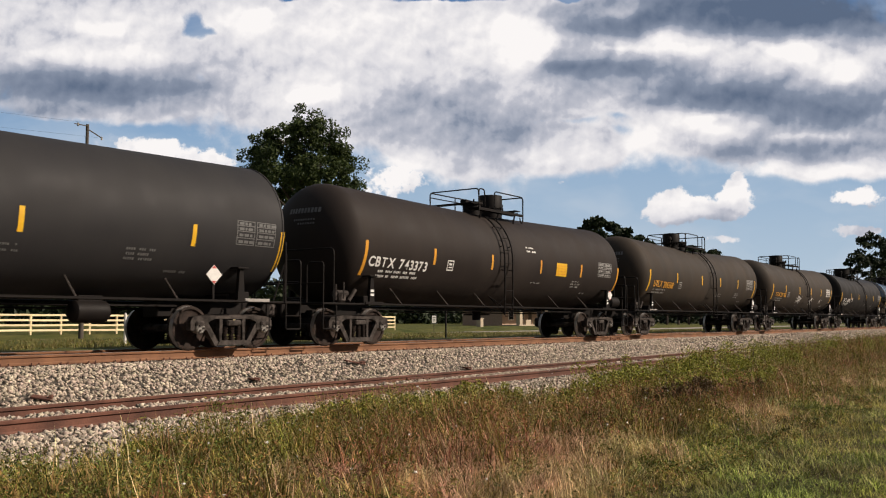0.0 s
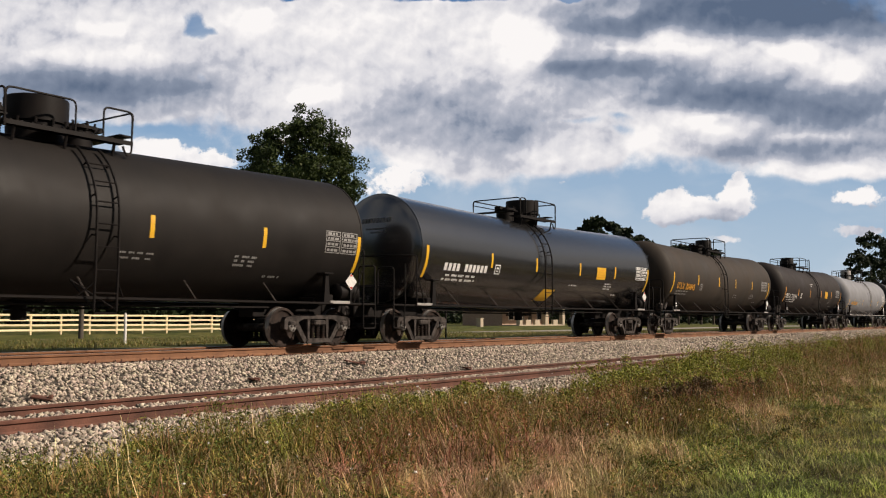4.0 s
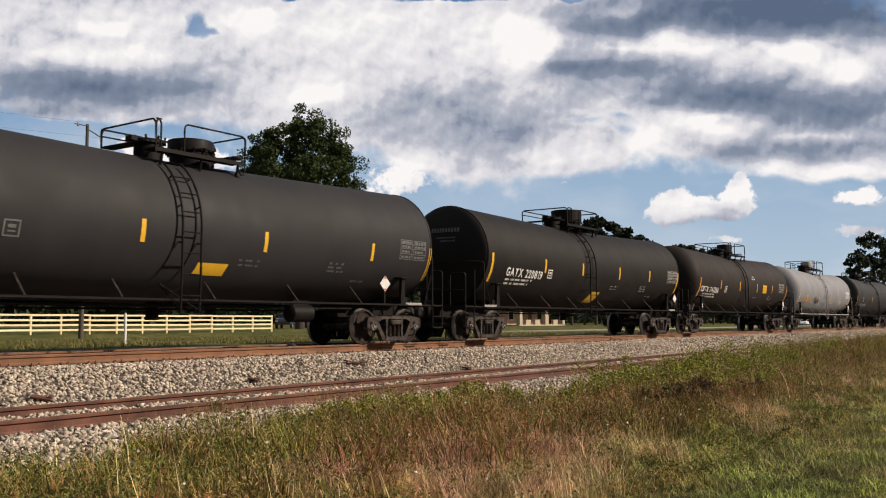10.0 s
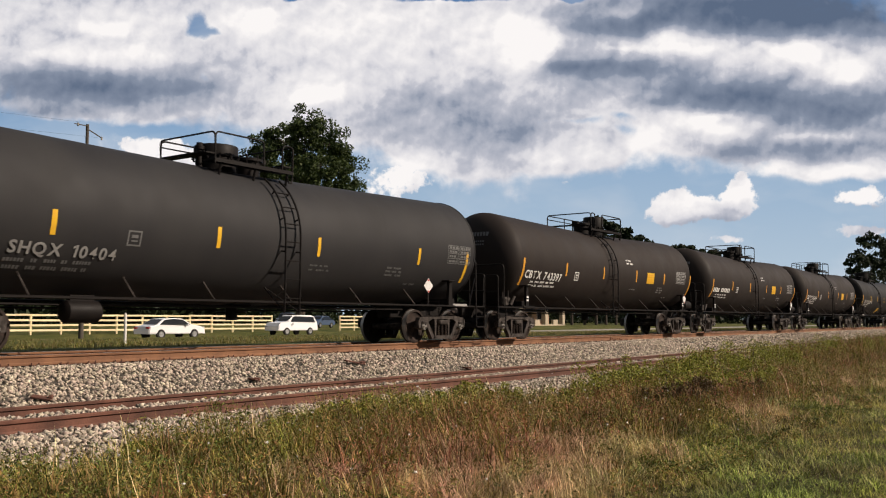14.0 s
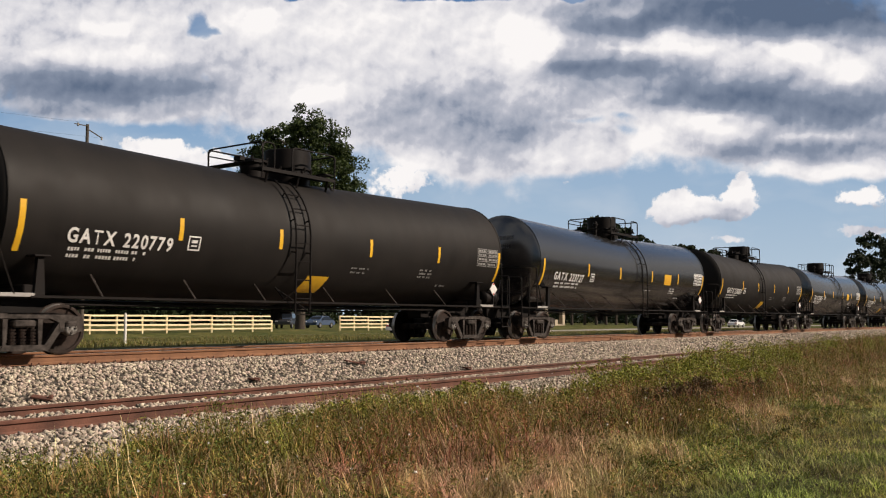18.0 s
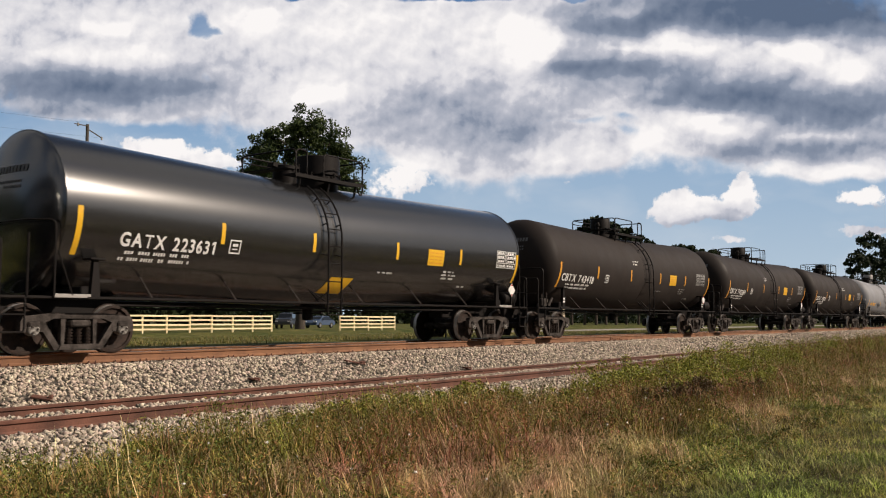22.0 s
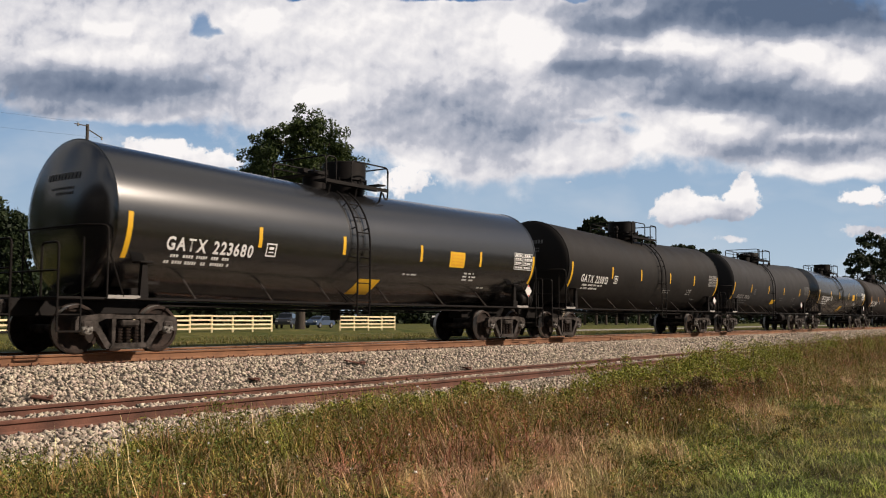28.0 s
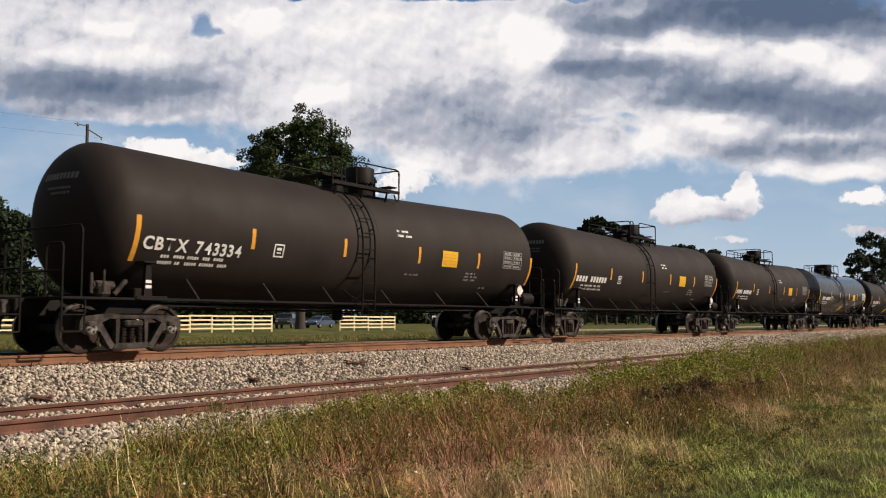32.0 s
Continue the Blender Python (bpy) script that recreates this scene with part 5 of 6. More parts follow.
def make_house(x, y, label):
    """Low house with a pillared porch and dark roof."""
    z = ground_height(x, y)
    house = thing("house", label, "house", pose(x, y, z - 0.05))
    bm = bmesh.new()
    box(bm, (0, 5, 1.6), (16, 8, 3.2))
    part("wall", bm, M["brick"], house)
    bm = bmesh.new()
    extrude(bm, [(-2.6, 3.2), (9.6, 3.2), (9.6, 3.35), (3.5, 6.2), (-2.6, 3.35)], -8.8, 8.8, "x")
    part("roof", bm, M["shingle"], house)
    bm = bmesh.new()
    box(bm, (0, -0.6, 0.12), (16, 3.4, 0.24), bevel=0.02)
    part("porch_floor", bm, M["cream"], house)
    for px in (-7.4, 1.2, 7.4):
        bm = bmesh.new()
        box(bm, (px, -2.0, 1.7), (0.9, 0.7, 3.0), bevel=0.02)
        part("porch_pillar", bm, M["cream"], house)
    for px in (-4.8, -1.8, 4.6):
        bm = bmesh.new()
        box(bm, (px, -2.0, 0.65), (1.6, 0.5, 0.85), bevel=0.02)
        part("porch_wall", bm, M["cream"], house)
    for px in (-5.2, -1.8, 4.4):
        bm = bmesh.new()
        box(bm, (px, 0.97, 1.75), (1.6, 0.06, 1.5))
        win = part("window", bm, M["white_paint"], house)
        bm = bmesh.new()
        box(bm, (px, 0.93, 1.75), (1.4, 0.04, 1.3))
        part("pane", bm, M["dark_glass"], win)
    bm = bmesh.new()
    box(bm, (1.2, 0.96, 1.3), (1.0, 0.08, 2.1))
    part("door", bm, M["pole"], house)


CAR_KINDS = {
    "sedan": ([(-2.4, 0.35), (-2.42, 0.62), (-2.3, 0.88), (-1.75, 0.98), (-1.1, 1.4), (-0.3, 1.46), (0.5, 1.42), (1.2, 1.02), (2.1, 0.86), (2.4, 0.62), (2.4, 0.35)],
              [(-1.55, 1.0), (-1.05, 1.34), (-0.3, 1.40), (0.45, 1.36), (1.02, 1.0)]),
    "suv": ([(-2.4, 0.42), (-2.42, 0.8), (-2.36, 1.1), (-2.2, 1.62), (-1.9, 1.76), (0.3, 1.78), (0.55, 1.7), (1.15, 1.2), (2.15, 1.08), (2.38, 0.8), (2.38, 0.42)],
            [(-2.1, 1.15), (-1.98, 1.6), (0.3, 1.66), (0.5, 1.6), (0.95, 1.18)]),
}


def road_vehicle(kind, paint, label):
    """A road car whose nose points to +x; its wheels, lamps and glass are parts."""
    body_line, glass_line = CAR_KINDS[kind]
    car = thing("road_car", label, "car")
    bm = bmesh.new()
    extrude(bm, body_line, -0.9, 0.9)
    for v in bm.verts:
        if v.co.z > 1.0:
            v.co.y *= 1 - 0.22 * (v.co.z - 1.0) / 0.5
    bmesh.ops.bevel(bm, geom=[e for e in bm.edges if abs(e.verts[0].co.y - e.verts[1].co.y) < 0.3], offset=0.05, segments=2, affect="EDGES")
    part("body", bm, M[paint], car, smooth=35)
    for s in (-1, 1):
        bm = bmesh.new()
        k = 1 - 0.22 * 0.6
        extrude(bm, glass_line, s * 0.86, s * 0.885)
        for v in bm.verts:
            v.co.y *= 1 - 0.22 * max(0, v.co.z - 1.0) / 0.5
            v.co.y += s * 0.035
        part("side_glass", bm, M["dark_glass"], car)
    for a, b in ((3, 4), (6, 7)):
        (xa, za), (xb, zb) = body_line[a], body_line[b]
        if kind == "suv" and a == 3:
            (xa, za), (xb, zb) = body_line[2], body_line[3]
        n = Vector((-(zb - za), 0, xb - xa)).normalized() * 0.02
        bm = bmesh.new()
        vs = []
        for t, w in ((0.1, 0.75), (0.92, 0.62)):
            for s in (-1, 1):
                vs.append(bm.verts.new(Vector((xa + (xb - xa) * t, s * w, za + (zb - za) * t)) + (n if n.z > 0 else -n)))
        bm.faces.new((vs[0], vs[1], vs[3], vs[2]))
        part("windscreen", bm, M["dark_glass"], car)
    for x in (-1.42, 1.42):
        for s in (-1, 1):
            bm = bmesh.new()
            lathe(bm, [(-0.1, 0.2), (-0.11, 0.31), (-0.08, 0.34), (0.08, 0.34), (0.11, 0.31), (0.1, 0.2)], 20, "y")
            w = part("wheel", bm, M["tyre"], car, smooth=40)
            w.matrix_basis = pose(x, s * 0.83, 0.34)
            bm = bmesh.new()
            lathe(bm, [(s * 0.05, 0.2), (s * 0.112, 0.2), (s * 0.1, 0.12), (s * 0.115, 0.03)], 12, "y")
            part("rim", bm, M["rim"], w)
    for s in (-1, 1):
        for x, m, nm in ((-2.36, "lamp_red", "tail_lamp"), (2.3, "lamp_clear", "head_lamp")):
            bm = bmesh.new()
            box(bm, (x, s * 0.68, 0.78), (0.16, 0.34, 0.14), bevel=0.03)
            part(nm, bm, M[m], car)
        bm = bmesh.new()
        box(bm, (0.75, s * 0.98, 1.0), (0.14, 0.18, 0.12), bevel=0.03)
        part("mirror", bm, M[paint], car)
    return car


# vehicles that pass on the road: kind, paint, label, lane, seconds and place on the road at that time, metres a second
PASSING = [("suv", "car_white", "white sport utility vehicle driving along the road", 41.0, 9.0, 169.8, -22.68),
           ("sedan", "car_white", "white sedan driving along the road", 41.0, 12.0, 182.5, -25.8),
           ("sedan", "car_white", "white sedan driving along the road", 37.0, 14.0, 40.45, 31.8),
           ("sedan", "car_white", "white sedan driving along the road", 37.0, 16.8, 30.4, 31.4),
           ("sedan", "car_blue", "dark blue sedan driving along the road", 37.0, 18.2, 30.4, 30.3),
           ("suv", "car_white", "white sport utility vehicle driving along the road", 37.0, 30.5, 31.1, 33.9)]
ROAD_CARS = []


def make_vehicles():
    for kind, paint, label, lane, t, x, v in PASSING:
        car = road_vehicle(kind, paint, label)
        car.matrix_basis = pose(x - v * t, lane, -0.69, 0, 0, 0 if v > 0 else 180)
        ROAD_CARS.append(car)


def parked(kind, paint, label, x, y, turn):
    car = road_vehicle(kind, paint, label)
    car.matrix_basis = pose(x, y, ground_height(x, y), 0, 0, turn)


def make_sign(x, y):
    """Small white sign board on a slim post, facing the road."""
    z = ground_height(x, y)
    sign = thing("road_sign", "small white sign on a slim post beside the road", "sign", pose(x, y, z - 0.1, 0, 0, -35))
    bm = bmesh.new()
    box(bm, (0, 0, 0.85), (0.06, 0.04, 1.9), bevel=0.006)
    part("sign_post", bm, M["pole"], sign)
    bm = bmesh.new()
    box(bm, (0, -0.04, 1.45), (0.42, 0.02, 0.68), bevel=0.006)
    board = part("sign_board", bm, M["white_paint"], sign)
    bm = bmesh.new()
    for i in range(3):
        box(bm, (0, -0.054, 1.62 - 0.16 * i), (0.28, 0.005, 0.06))
    part("sign_print", bm, M["black_steel"], board)


def make_stake(x, y):
    bm = bmesh.new()
    z = ground_height(x, y)
    lathe(bm, [(z - 0.1, 0.035), (z + 1.7, 0.035), (z + 1.74, 0.01)], 8, "z", (x, y, 0))
    tagged(part("steel_stake", bm, M["black_steel"], smooth=40), "thin dark steel stake standing in the grass", "stake")


def make_pillar(x, y):
    pillar = thing("gate_pillar", "short cream masonry pillar at a driveway", "pillar", pose(x, y, ground_height(x, y) - 0.05))
    bm = bmesh.new()
    box(bm, (0, 0, 0.6), (0.7, 0.7, 1.2), bevel=0.02)
    part("shaft", bm, M["cream"], pillar)
    bm = bmesh.new()
    box(bm, (0, 0, 1.25), (0.82, 0.82, 0.1), bevel=0.02)
    part("cap", bm, M["cream"], pillar)


def make_scrap(x, y, size, turn):
    """A bent piece of old track steel left on the stones."""
    bm = bmesh.new()
    box(bm, (0, 0, 0), (size, 0.16, 0.03), bevel=0.008)
    box(bm, (size * 0.42, 0, 0.03), (size * 0.2, 0.12, 0.05), (0, -20, 0), bevel=0.008)
    ob = part("scrap_steel", bm, M["rail_dark"])
    ob.matrix_basis = pose(x, y, bed_height(y) + 0.07, 8, 10, turn)
    tagged(ob, "rusty scrap of track steel lying on the ballast", "scrap", "scrap on the ballast")


# ---------------------------------------------------------------- all of the place
def lumps(x, y):
    """Uneven growth, about one metre from lump to lump."""
    return 0.5 + 0.25 * (np.sin(x * 2.3 + 1.7 * np.sin(y * 1.9)) * np.sin(y * 2.9 + 1.3 * np.sin(x * 1.1 + 2)) + np.sin(x * 5.1 + y * 3.3 + 2 * np.sin(y * 4.1)) * 0.6)


def weed_height(x, y):
    """How tall the weeds stand: low by the stones in front, tall farther on, short towards the lawn."""
    h = np.interp(x, [3, 5, 8, 13, 20, 30, 36, 55, 80], [0.32, 0.46, 0.60, 0.50, 0.40, 0.42, 0.8, 0.95, 0.9])
    lawn = np.interp(x, [3, 8, 13, 22, 45], [-13.0, -12.0, -11.7, -11.9, -10.5])
    return h * np.clip((y - lawn) / 1.6 + 0.3, 0.25, 1.0) * (0.30 + 1.25 * lumps(x, y))


def weed_edge(x):
    """Where the weeds end towards the stones."""
    return -7.0 - 0.95 * np.exp(-((x - 4.9) / 1.15) ** 4) - 0.25 * np.sin(x * 0.9 + 1.0) - 0.65 * np.exp(-((x - 15.7) / 1.7) ** 2) + 0.25 * np.exp(-((x - 11.5) / 2.5) ** 2) + 0.9 * np.clip((x - 18) / 8, 0, 1)


def make_plants():
    rng = np.random.default_rng(4)
    n = 100000
    x = 3 + 72 * rng.random(n) ** 2.0
    y = -13.2 + 7.4 * rng.random(n)
    keep = (y < weed_edge(x)) & (rng.random(n) < 0.3 + 1.2 * weed_height(x, y))
    x, y = x[keep], y[keep]
    blades("weeds", rng, x, y, weed_height(x, y) * 0.85, 0.011, 0.7, M["weed"], "green and russet weeds between the siding and the lawn", "weeds")
    n = 13000
    x = 3 + 62 * rng.random(n) ** 1.7
    y = -12.8 + 7.0 * rng.random(n)
    keep = (y < weed_edge(x) - 0.03) & (rng.random(n) < 0.25 + lumps(x * 0.6, y * 0.6))
    x, y = x[keep], y[keep]
    h = weed_height(x, y)
    z = np.array([ground_height(a, b) for a, b in zip(x, y)]) + h * (0.25 + 0.6 * rng.random(len(x)))
    v, f = leaf_cloud(rng, np.stack([x, y, z], -1), 0.04 + 0.28 * h * rng.random(len(x)), 34, 0.021, 1.0, 0.26)
    me = bpy.data.meshes.new("leafy_weeds")
    fast_mesh(me, v, f)
    me.materials.append(M["forb"])
    tagged(new("leafy_weeds", me), "leafy green weeds with russet tips", "weeds", kind="stuff")
    n = 210000
    x = 4 + 58 * rng.random(n) ** 2.3
    y = -17.0 + 6.8 * rng.random(n)
    blades("lawn_grass", rng, x, y, 0.05 + 0.20 * lumps(x * 1.7, y * 1.7) ** 1.5, 0.0075, 1.3, M["lawn"], "rough mown green grass", "grass")
    n = 42000
    x = 4 + 75 * rng.random(n) ** 1.4
    y = 5.5 + 24 * rng.random(n) ** 1.5
    keep = lumps(x * 0.5, y * 0.35) > 0.3
    x, y = x[keep], y[keep]
    blades("verge_grass", rng, x, y, 0.06 + 0.20 * lumps(x * 0.8, y * 0.8) ** 1.5, 0.018, 0.8, M["verge"], "rough green grass between the tracks and the road", "grass")
    cx = np.concatenate([5.6 + 4.4 * rng.random(95), 4 + 40 * rng.random(75) ** 1.3])
    cy = np.concatenate([-12.3 + 2.5 * rng.random(95), -12.2 + 4.4 * rng.random(75)])
    x = np.repeat(cx, 120) + rng.normal(size=170 * 120) * 0.15
    y = np.repeat(cy, 120) + rng.normal(size=170 * 120) * 0.15
    blades("dry_grass", rng, x, y, np.full(len(x), 0.34), 0.005, 0.85, M["straw"], "tufts of dry straw-coloured grass", "grass")
    n = 420
    x = 4 + 50 * rng.random(n) ** 1.5
    y = -12.4 + 5.2 * rng.random(n)
    keep = y < weed_edge(x)
    blades("tall_stalks", rng, x[keep], y[keep], np.full(int(keep.sum()), 0.62), 0.010, 0.45, M["straw"], "tall dry flower stalks among the weeds", "stalks")


def make_flowers():
    """Tiny pale flower heads scattered over the weeds."""
    rng = np.random.default_rng(33)
    x, y = 4 + 14 * rng.random(60) ** 1.3, -12.0 + 4.6 * rng.random(60)
    z = np.array([ground_height(a, b) for a, b in zip(x, y)]) + weed_height(x, y) * (0.7 + 0.4 * rng.random(60))
    v, f = leaf_cloud(rng, np.stack([x, y, z], -1), np.full(60, 0.012), 6, 0.012, 0.6)
    me = bpy.data.meshes.new("wildflowers")
    fast_mesh(me, v, f)
    me.materials.append(M["white_paint"])
    tagged(new("wildflowers", me), "tiny white wildflowers among the weeds", "flowers", kind="stuff")


def make_bushes():
    rng = np.random.default_rng(21)
    spots = [(12.9, -7.35, 0.60), (12.1, -7.3, 0.54), (11.1, -7.45, 0.52), (10.2, -7.3, 0.52), (9.3, -7.4, 0.48), (13.6, -7.6, 0.5), (8.4, -7.5, 0.42), (6.2, -7.55, 0.34), (9.6, -7.7, 0.5), (10.6, -8.3, 0.42), (14.0, -8.4, 0.5), (19.0, -7.6, 0.62), (20.6, -7.2, 0.7), (22.4, -7.9, 0.78), (24.5, -7.0, 0.8),
             (25.6, -8.2, 0.7), (28.0, -7.2, 0.65), (29.5, -8.4, 0.7), (32.5, -7.4, 0.75), (36.0, -7.8, 1.15), (40.0, -7.2, 1.15), (46.0, -7.8, 1.15), (23.0, -9.3, 0.6), (17.0, -9.2, 0.5),
             (18.2, -9.7, 0.62), (19.6, -9.4, 0.7), (20.8, -9.9, 0.6), (38.0, -9.0, 1.0), (12.2, -8.0, 0.45), (7.4, -8.3, 0.34), (8.2, -9.2, 0.36)]
    spots += [(15.6 + 1.55 * i, -8.5 + 0.12 * i + 0.35 * math.sin(2.3 * i), 0.92 + 0.12 * math.sin(1.7 * i) + 0.02 * i) for i in range(12)]
    # bushes added in dark leaves where the weeds have a shadowed hollow
    shade_bushes = [(14.6, -9.9, 0.50), (15.5, -10.1, 0.55), (16.5, -10.0, 0.58), (17.4, -9.8, 0.52), (9.0, -10.4, 0.3), (19.0, -10.2, 0.5)]
    for x, y, h in spots + shade_bushes:
        # dry marks the dark bushes that stand for shade
        dry = (x, y, h) in shade_bushes
        bush = thing("bush", "dark brown bush standing for a shaded hollow in the weeds" if dry else "low leafy green bush among the weeds", "bush", pose(x, y, ground_height(x, y) - 0.03), "bushes along the siding")
        centres, radii = [], []
        stems = bmesh.new()
        for i in range(16):
            a, d = rng.random() * 6.283, h * 0.75 * rng.random() ** 0.6
            c = (d * math.cos(a) * 1.25, d * math.sin(a), h * (0.25 + 0.62 * rng.random()) * (1 - 0.35 * d / h))
            centres.append(c)
            radii.append(h * (0.10 + 0.14 * rng.random()))
            if i % 4 == 0:
                rod(stems, (0, 0, 0), c, 0.012, 4, 0.004, ends=False)
        part("stem", stems, M["bark"], bush)
        v, f = leaf_cloud(rng, np.array(centres), np.array(radii), 130, 0.026, 0.95, 0.38)
        me = bpy.data.meshes.new("foliage")
        fast_mesh(me, v, f)
        me.materials.append(M["hollow_bush" if dry else "bush"])
        new("foliage", me).parent = bush


def make_trees():
    rng = np.random.default_rng(11)
    x, y = place_at(532, 66)
    big_tree(x, y, rng)
    for px, d, h, w in ((1012, 82, 18.5, 6), (1035, 80, 20.5, 6.5), (1055, 78, 21.5, 7), (1072, 80, 22, 7), (1090, 77, 21, 7), (1108, 78, 20.5, 7), (1130, 76, 19, 6.5), (1150, 74, 18, 6),
                        (1180, 72, 16.5, 5.5), (1200, 70, 17.5, 6), (1218, 70, 17.5, 6), (1240, 68, 16.5, 6), (1262, 66, 16.5, 6.5),
                        (1518, 48, 19, 8), (1542, 46, 25, 10), (1565, 46, 25, 10), (1590, 44, 25, 10),
                        (-20, 135, 19, 11), (8, 138, 18, 10), (35, 136, 17.5, 10)):
        x, y = place_at(px, d)
        make_tree("woodland_tree", "dark green tree at the edge of a distant wood", x, y, h, w, rng, M["pine"], 0.3, 46, 60, 0.42, 0.3, "distant wood")
    # the far wood behind the road
    centres, radii = [], []
    for i in range(420):
        px = -150 + 1700 * rng.random()
        x, y = place_at(px, np.interp(px, [0, 800, 1300, 1600], [125, 115, 75, 60]) + 35 * rng.random())
        for j in range(3):
            centres.append((x + rng.normal() * 2, y + rng.normal() * 2, ground_height(x, y) + 1.2 + 6.5 * rng.random()))
            radii.append(2.2)
        centres.append((x + rng.normal() * 3, y + rng.normal() * 3, ground_height(x, y) + 0.6 + 1.5 * rng.random()))
        radii.append(2.4)
    v, f = leaf_cloud(rng, np.array(centres), np.array(radii), 42, 0.62)
    me = bpy.data.meshes.new("far_wood")
    fast_mesh(me, v, f)
    me.materials.append(M["pine"])
    tagged(new("far_wood", me), "dark low woodland behind the road", "woods", kind="stuff")


def wood_behind():
    """Unseen woods: across the field behind the camera, which the tanks reflect, and two by the line behind the train's
    head, added to darken the tank heads.
    """
    rng = np.random.default_rng(8)
    for name, label, (xa, xb), (ya, yb), n in (("near_wood", "dark green woodland across the field", (-150, 270), (-92, -78), 520),
                                               # the next two stand out of view, only to darken the tank heads
                                               ("side_wood", "unseen woodland added beside the field to darken the tank heads", (-75, -55), (-90, -14), 160),
                                               ("line_wood", "unseen woodland added beyond the line to darken the tank heads", (-75, 22), (52, 72), 330)):
        x, y = xa + (xb - xa) * rng.random(n), ya + (yb - ya) * rng.random(n)
        z = np.array([ground_height(a, b) for a, b in zip(x, y)]) + 1.5 + 15 * rng.random(n)
        v, f = leaf_cloud(rng, np.stack([x, y, z], -1), np.full(n, 3.2), 34, 0.9)
        me = bpy.data.meshes.new(name)
        fast_mesh(me, v, f)
        me.materials.append(M["pine"])
        tagged(new(name, me), label, "woods", kind="stuff")


def big_tree(x, y, rng):
    """The tall lone tree: forked trunk, spreading limbs and a crown of uneven lobes with sky between them."""
    tree = thing("broadleaf_tree", "tall broadleaf tree with an uneven dark green crown", "tree", pose(x, y, ground_height(x, y) - 0.1))
    side = Vector((math.sin(radians(HEADING)), -math.cos(radians(HEADING)), 0))
    deep = Vector((math.cos(radians(HEADING)), math.sin(radians(HEADING)), 0))
    bm = bmesh.new()
    pts = [Vector((0, 0, 0)), Vector((0.1, 0, 4)), Vector((0.0, 0.2, 9)), Vector((0.2, 0, 14)), Vector((0.1, 0.1, 18))]
    for i, (a, b) in enumerate(zip(pts, pts[1:])):
        rod(bm, a, b, 0.55 - 0.11 * i, 9, 0.44 - 0.11 * i, ends=False)
    part("trunk", bm, M["bark"], tree, smooth=60)
    centres, radii = [], []
    # lobes: across, height, depth, size
    for a, h, d, s in ((-4.6, 19.0, 0, 1.9), (-2.4, 20.6, 1, 2.1), (0.6, 21.2, -1, 2.2), (3.2, 20.2, 0, 2.1), (4.8, 18.0, 1, 1.9), (5.4, 15.6, 0, 1.5), (-5.6, 16.8, 0, 1.3),
                       (-3.2, 17.2, -2, 2.0), (-0.4, 18.0, 2, 2.3), (2.6, 17.2, -2, 2.2), (0.5, 16.0, -2, 1.8), (-4.4, 14.6, 1, 1.2), (3.6, 14.8, 1, 1.6), (-2.0, 15.0, 1, 1.5), (1.6, 13.9, 0, 1.3)):
        c = side * a * 0.9 + deep * d * 1.6 + Vector((0, 0, h - 0.6))
        limbs = bmesh.new()
        rod(limbs, (0, 0, max(9.0, h - 5.5)), c, 0.16, 6, 0.04, ends=False)
        for k in range(int(11 * s)):
            w = Vector(rng.normal(size=3)).normalized() * s * (0.45 + 0.6 * rng.random())
            centres.append(tuple(c + w))
            radii.append(0.42 + 0.5 * rng.random())
            if k % 4 == 0:
                rod(limbs, c, c + w, 0.045, 4, 0.015, ends=False)
        part("limb", limbs, M["bark"], tree)
    v, f = leaf_cloud(rng, np.array(centres), np.array(radii) * 1.12, 150, 0.155, 0.9)
    me = bpy.data.meshes.new("crown")
    fast_mesh(me, v, f)
    me.materials.append(M["oak"])
    new("crown", me).parent = tree


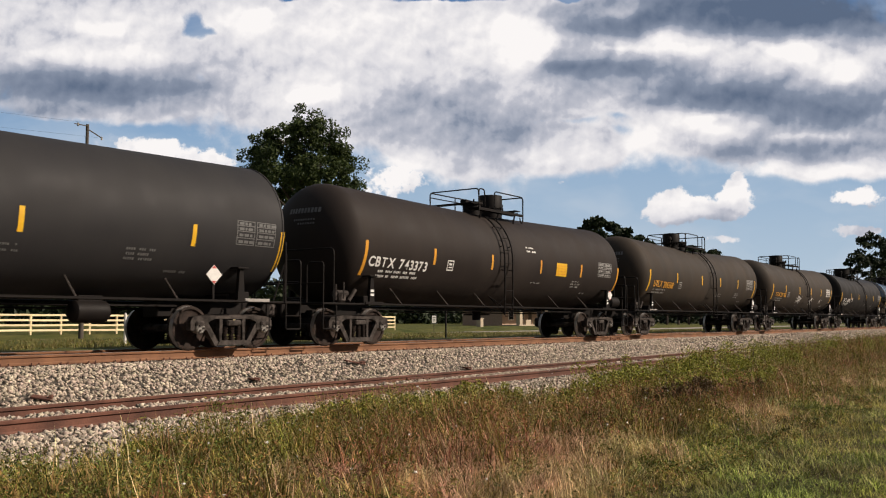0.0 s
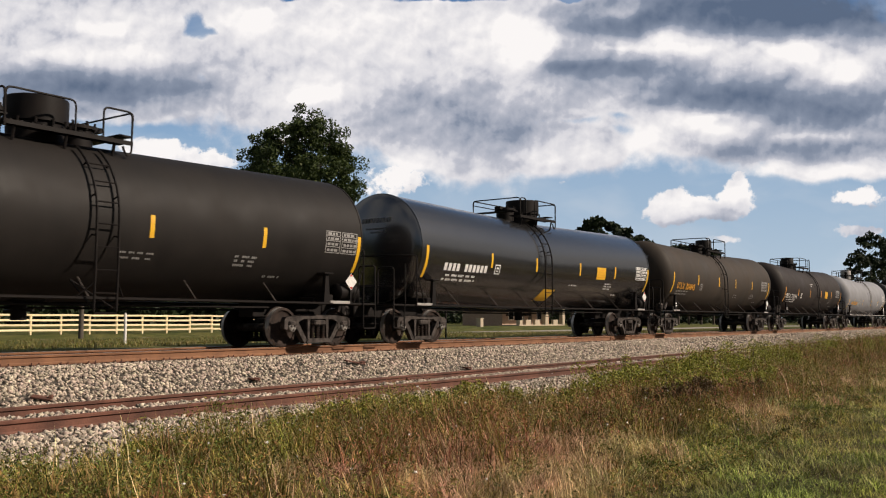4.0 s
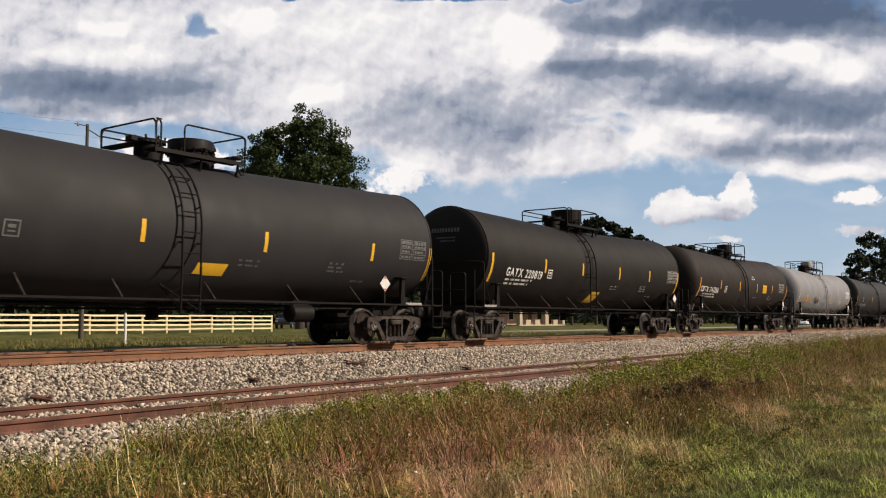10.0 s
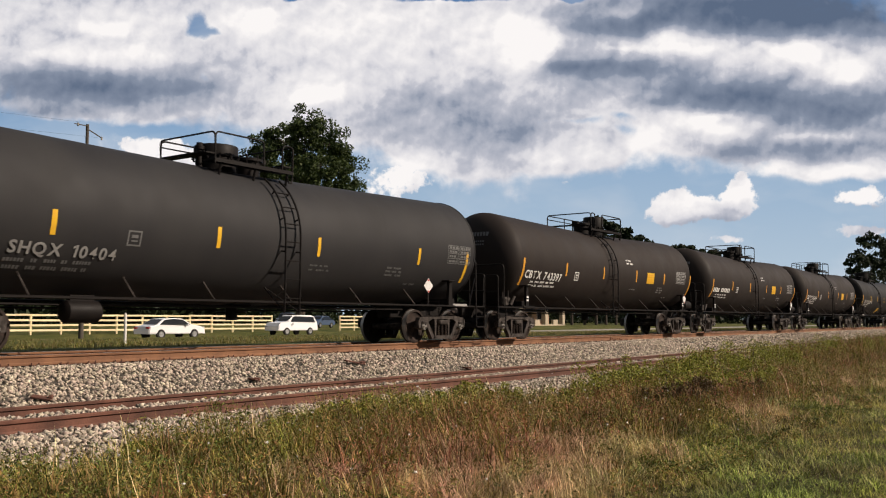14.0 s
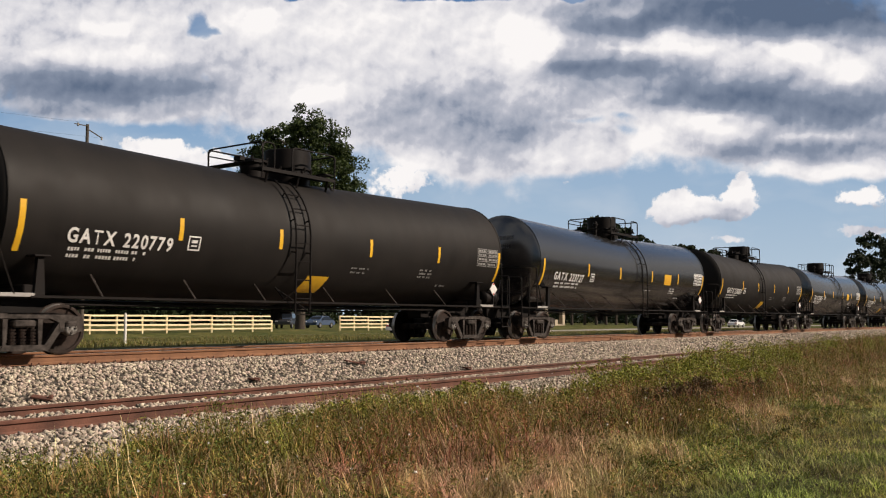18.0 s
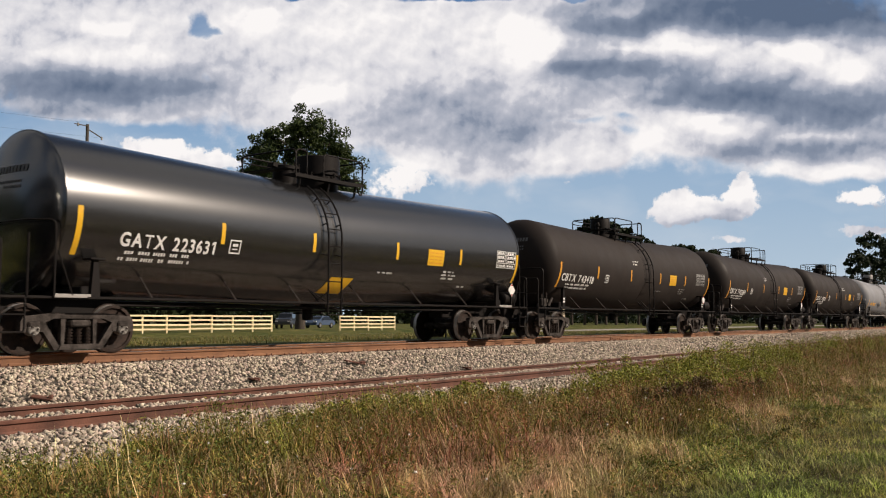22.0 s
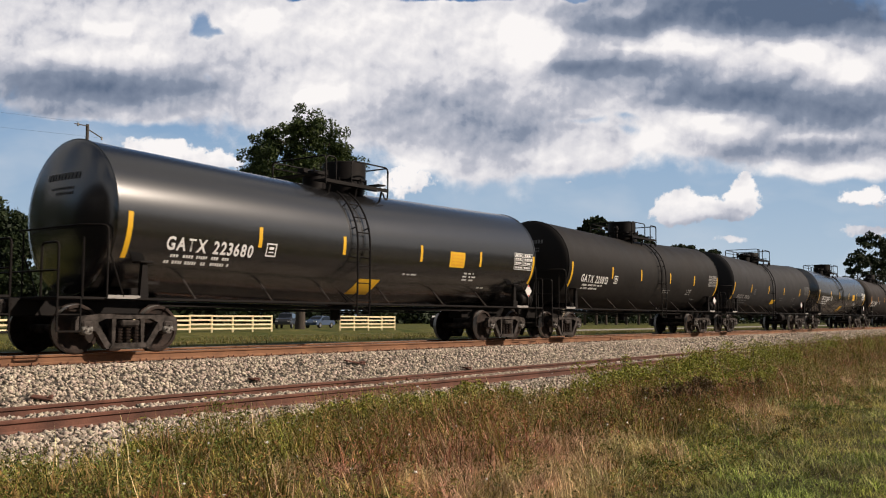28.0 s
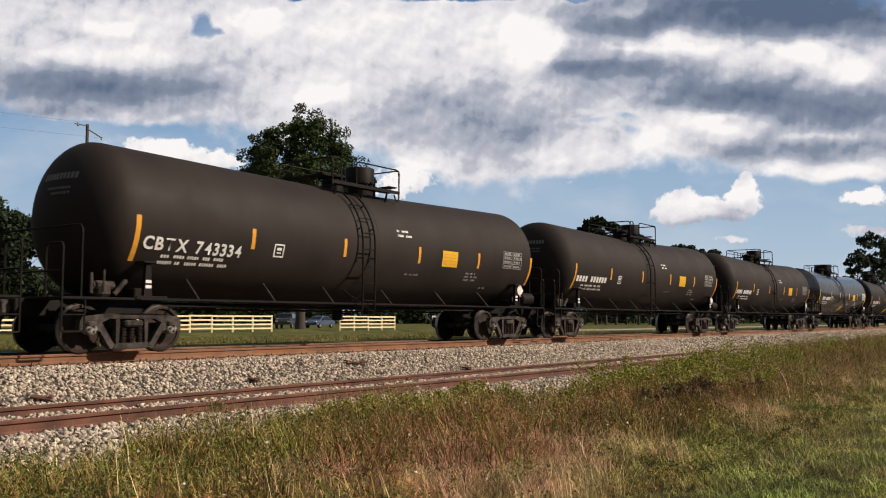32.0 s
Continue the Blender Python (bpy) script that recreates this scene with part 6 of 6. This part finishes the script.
make_clouds()
make_ground()
bed = make_bed()
make_track("main_track", "rusty main line rails bedded in stone", 0.0, 0.0, M["rail"], 60, 2.0, (33.0,))
make_track("siding_track", "rusty siding rails on weathered wooden ties", SIDING_Y, SIDING_TOP, M["rail_dark"], 110, 2.0, (15.5, 27.0))
make_road()
xa, ya = place_at(-60, 62)
xb, yb = place_at(482, 62)
make_fence(xa, xb, 46.0, "cream four-board fence along the road")
xa, ya = place_at(602, 62)
xb, yb = place_at(699, 62)
make_fence(xa, xb, 46.0, "cream four-board fence along the road")
make_pole(*place_at(146, 47), 12.7)
make_post(*place_at(224, 28))
make_house(*place_at(940, 78), "tan brick house with a pillared porch and dark roof")
make_scrap(15.6, -2.3, 0.55, -10)
make_scrap(12.0, -2.9, 0.32, 30)
make_scrap(7.6, -3.0, 0.3, -40)
make_scrap(18.9, -3.2, 0.35, 15)
make_vehicles()
parked("suv", "car_dark", "dark sport utility vehicle parked in a driveway", *place_at(508, 74), 215)
parked("sedan", "car_blue", "dark blue sedan parked in a driveway", *place_at(566, 76), 195)
make_sign(*place_at(768, 49.5))
make_stake(*place_at(789, 21.5))
make_pillar(*place_at(849, 68))
make_trees()
wood_behind()
make_plants()
make_flowers()
make_bushes()
make_train()
rng = np.random.default_rng(2)
scatter_stones(bed, rng, 84000, 3.0, 36.0, 1.35, 0.036)
scatter_stones(bed, rng, 38000, 34.0, 110.0, 1.3, 0.052)
near_stones(bed, rng)


def motions():
    walk(CLOUDS["layer"], [(t, cloud_pose(15 * t / 32)) for t in (0, 8, 16, 24, 32)])
    for i, car in enumerate(CARS):
        walk(car, [(t, pose(FIRST + PITCH_OF_CARS * i + SHIFT.get(i, 0) - travelled(t), 0, 0)) for t in range(0, 33, 2)])
    for car, (kind, paint, label, lane, t0, x, v) in zip(ROAD_CARS, PASSING):
        walk(car, [(t, pose(x + v * (t - t0), lane, -0.69, 0, 0, 0 if v > 0 else 180)) for t in range(0, 33, 4)])
    # every wheelset turns with the way run; those at the same place of their car share one set of keys
    shared = {}
    for car in CARS:
        for ob in car.children:
            if ob.name.startswith("wheelset"):
                x = round(ob.location.x, 2)
                if x not in shared:
                    rows = [(k / FPS, pose(x, 0, WHEEL_R) @ Matrix.Rotation(-travelled(k / FPS) / WHEEL_R, 4, "Y")) for k in range(0, 32 * FPS + 1)]
                    walk(ob, rows)
                    shared[x] = ob.animation_data
                else:
                    ob.rotation_mode = "QUATERNION"
                    ob.animation_data_create()
                    ob.animation_data.action = shared[x].action
                    ob.animation_data.action_slot = shared[x].action_slot


motions()
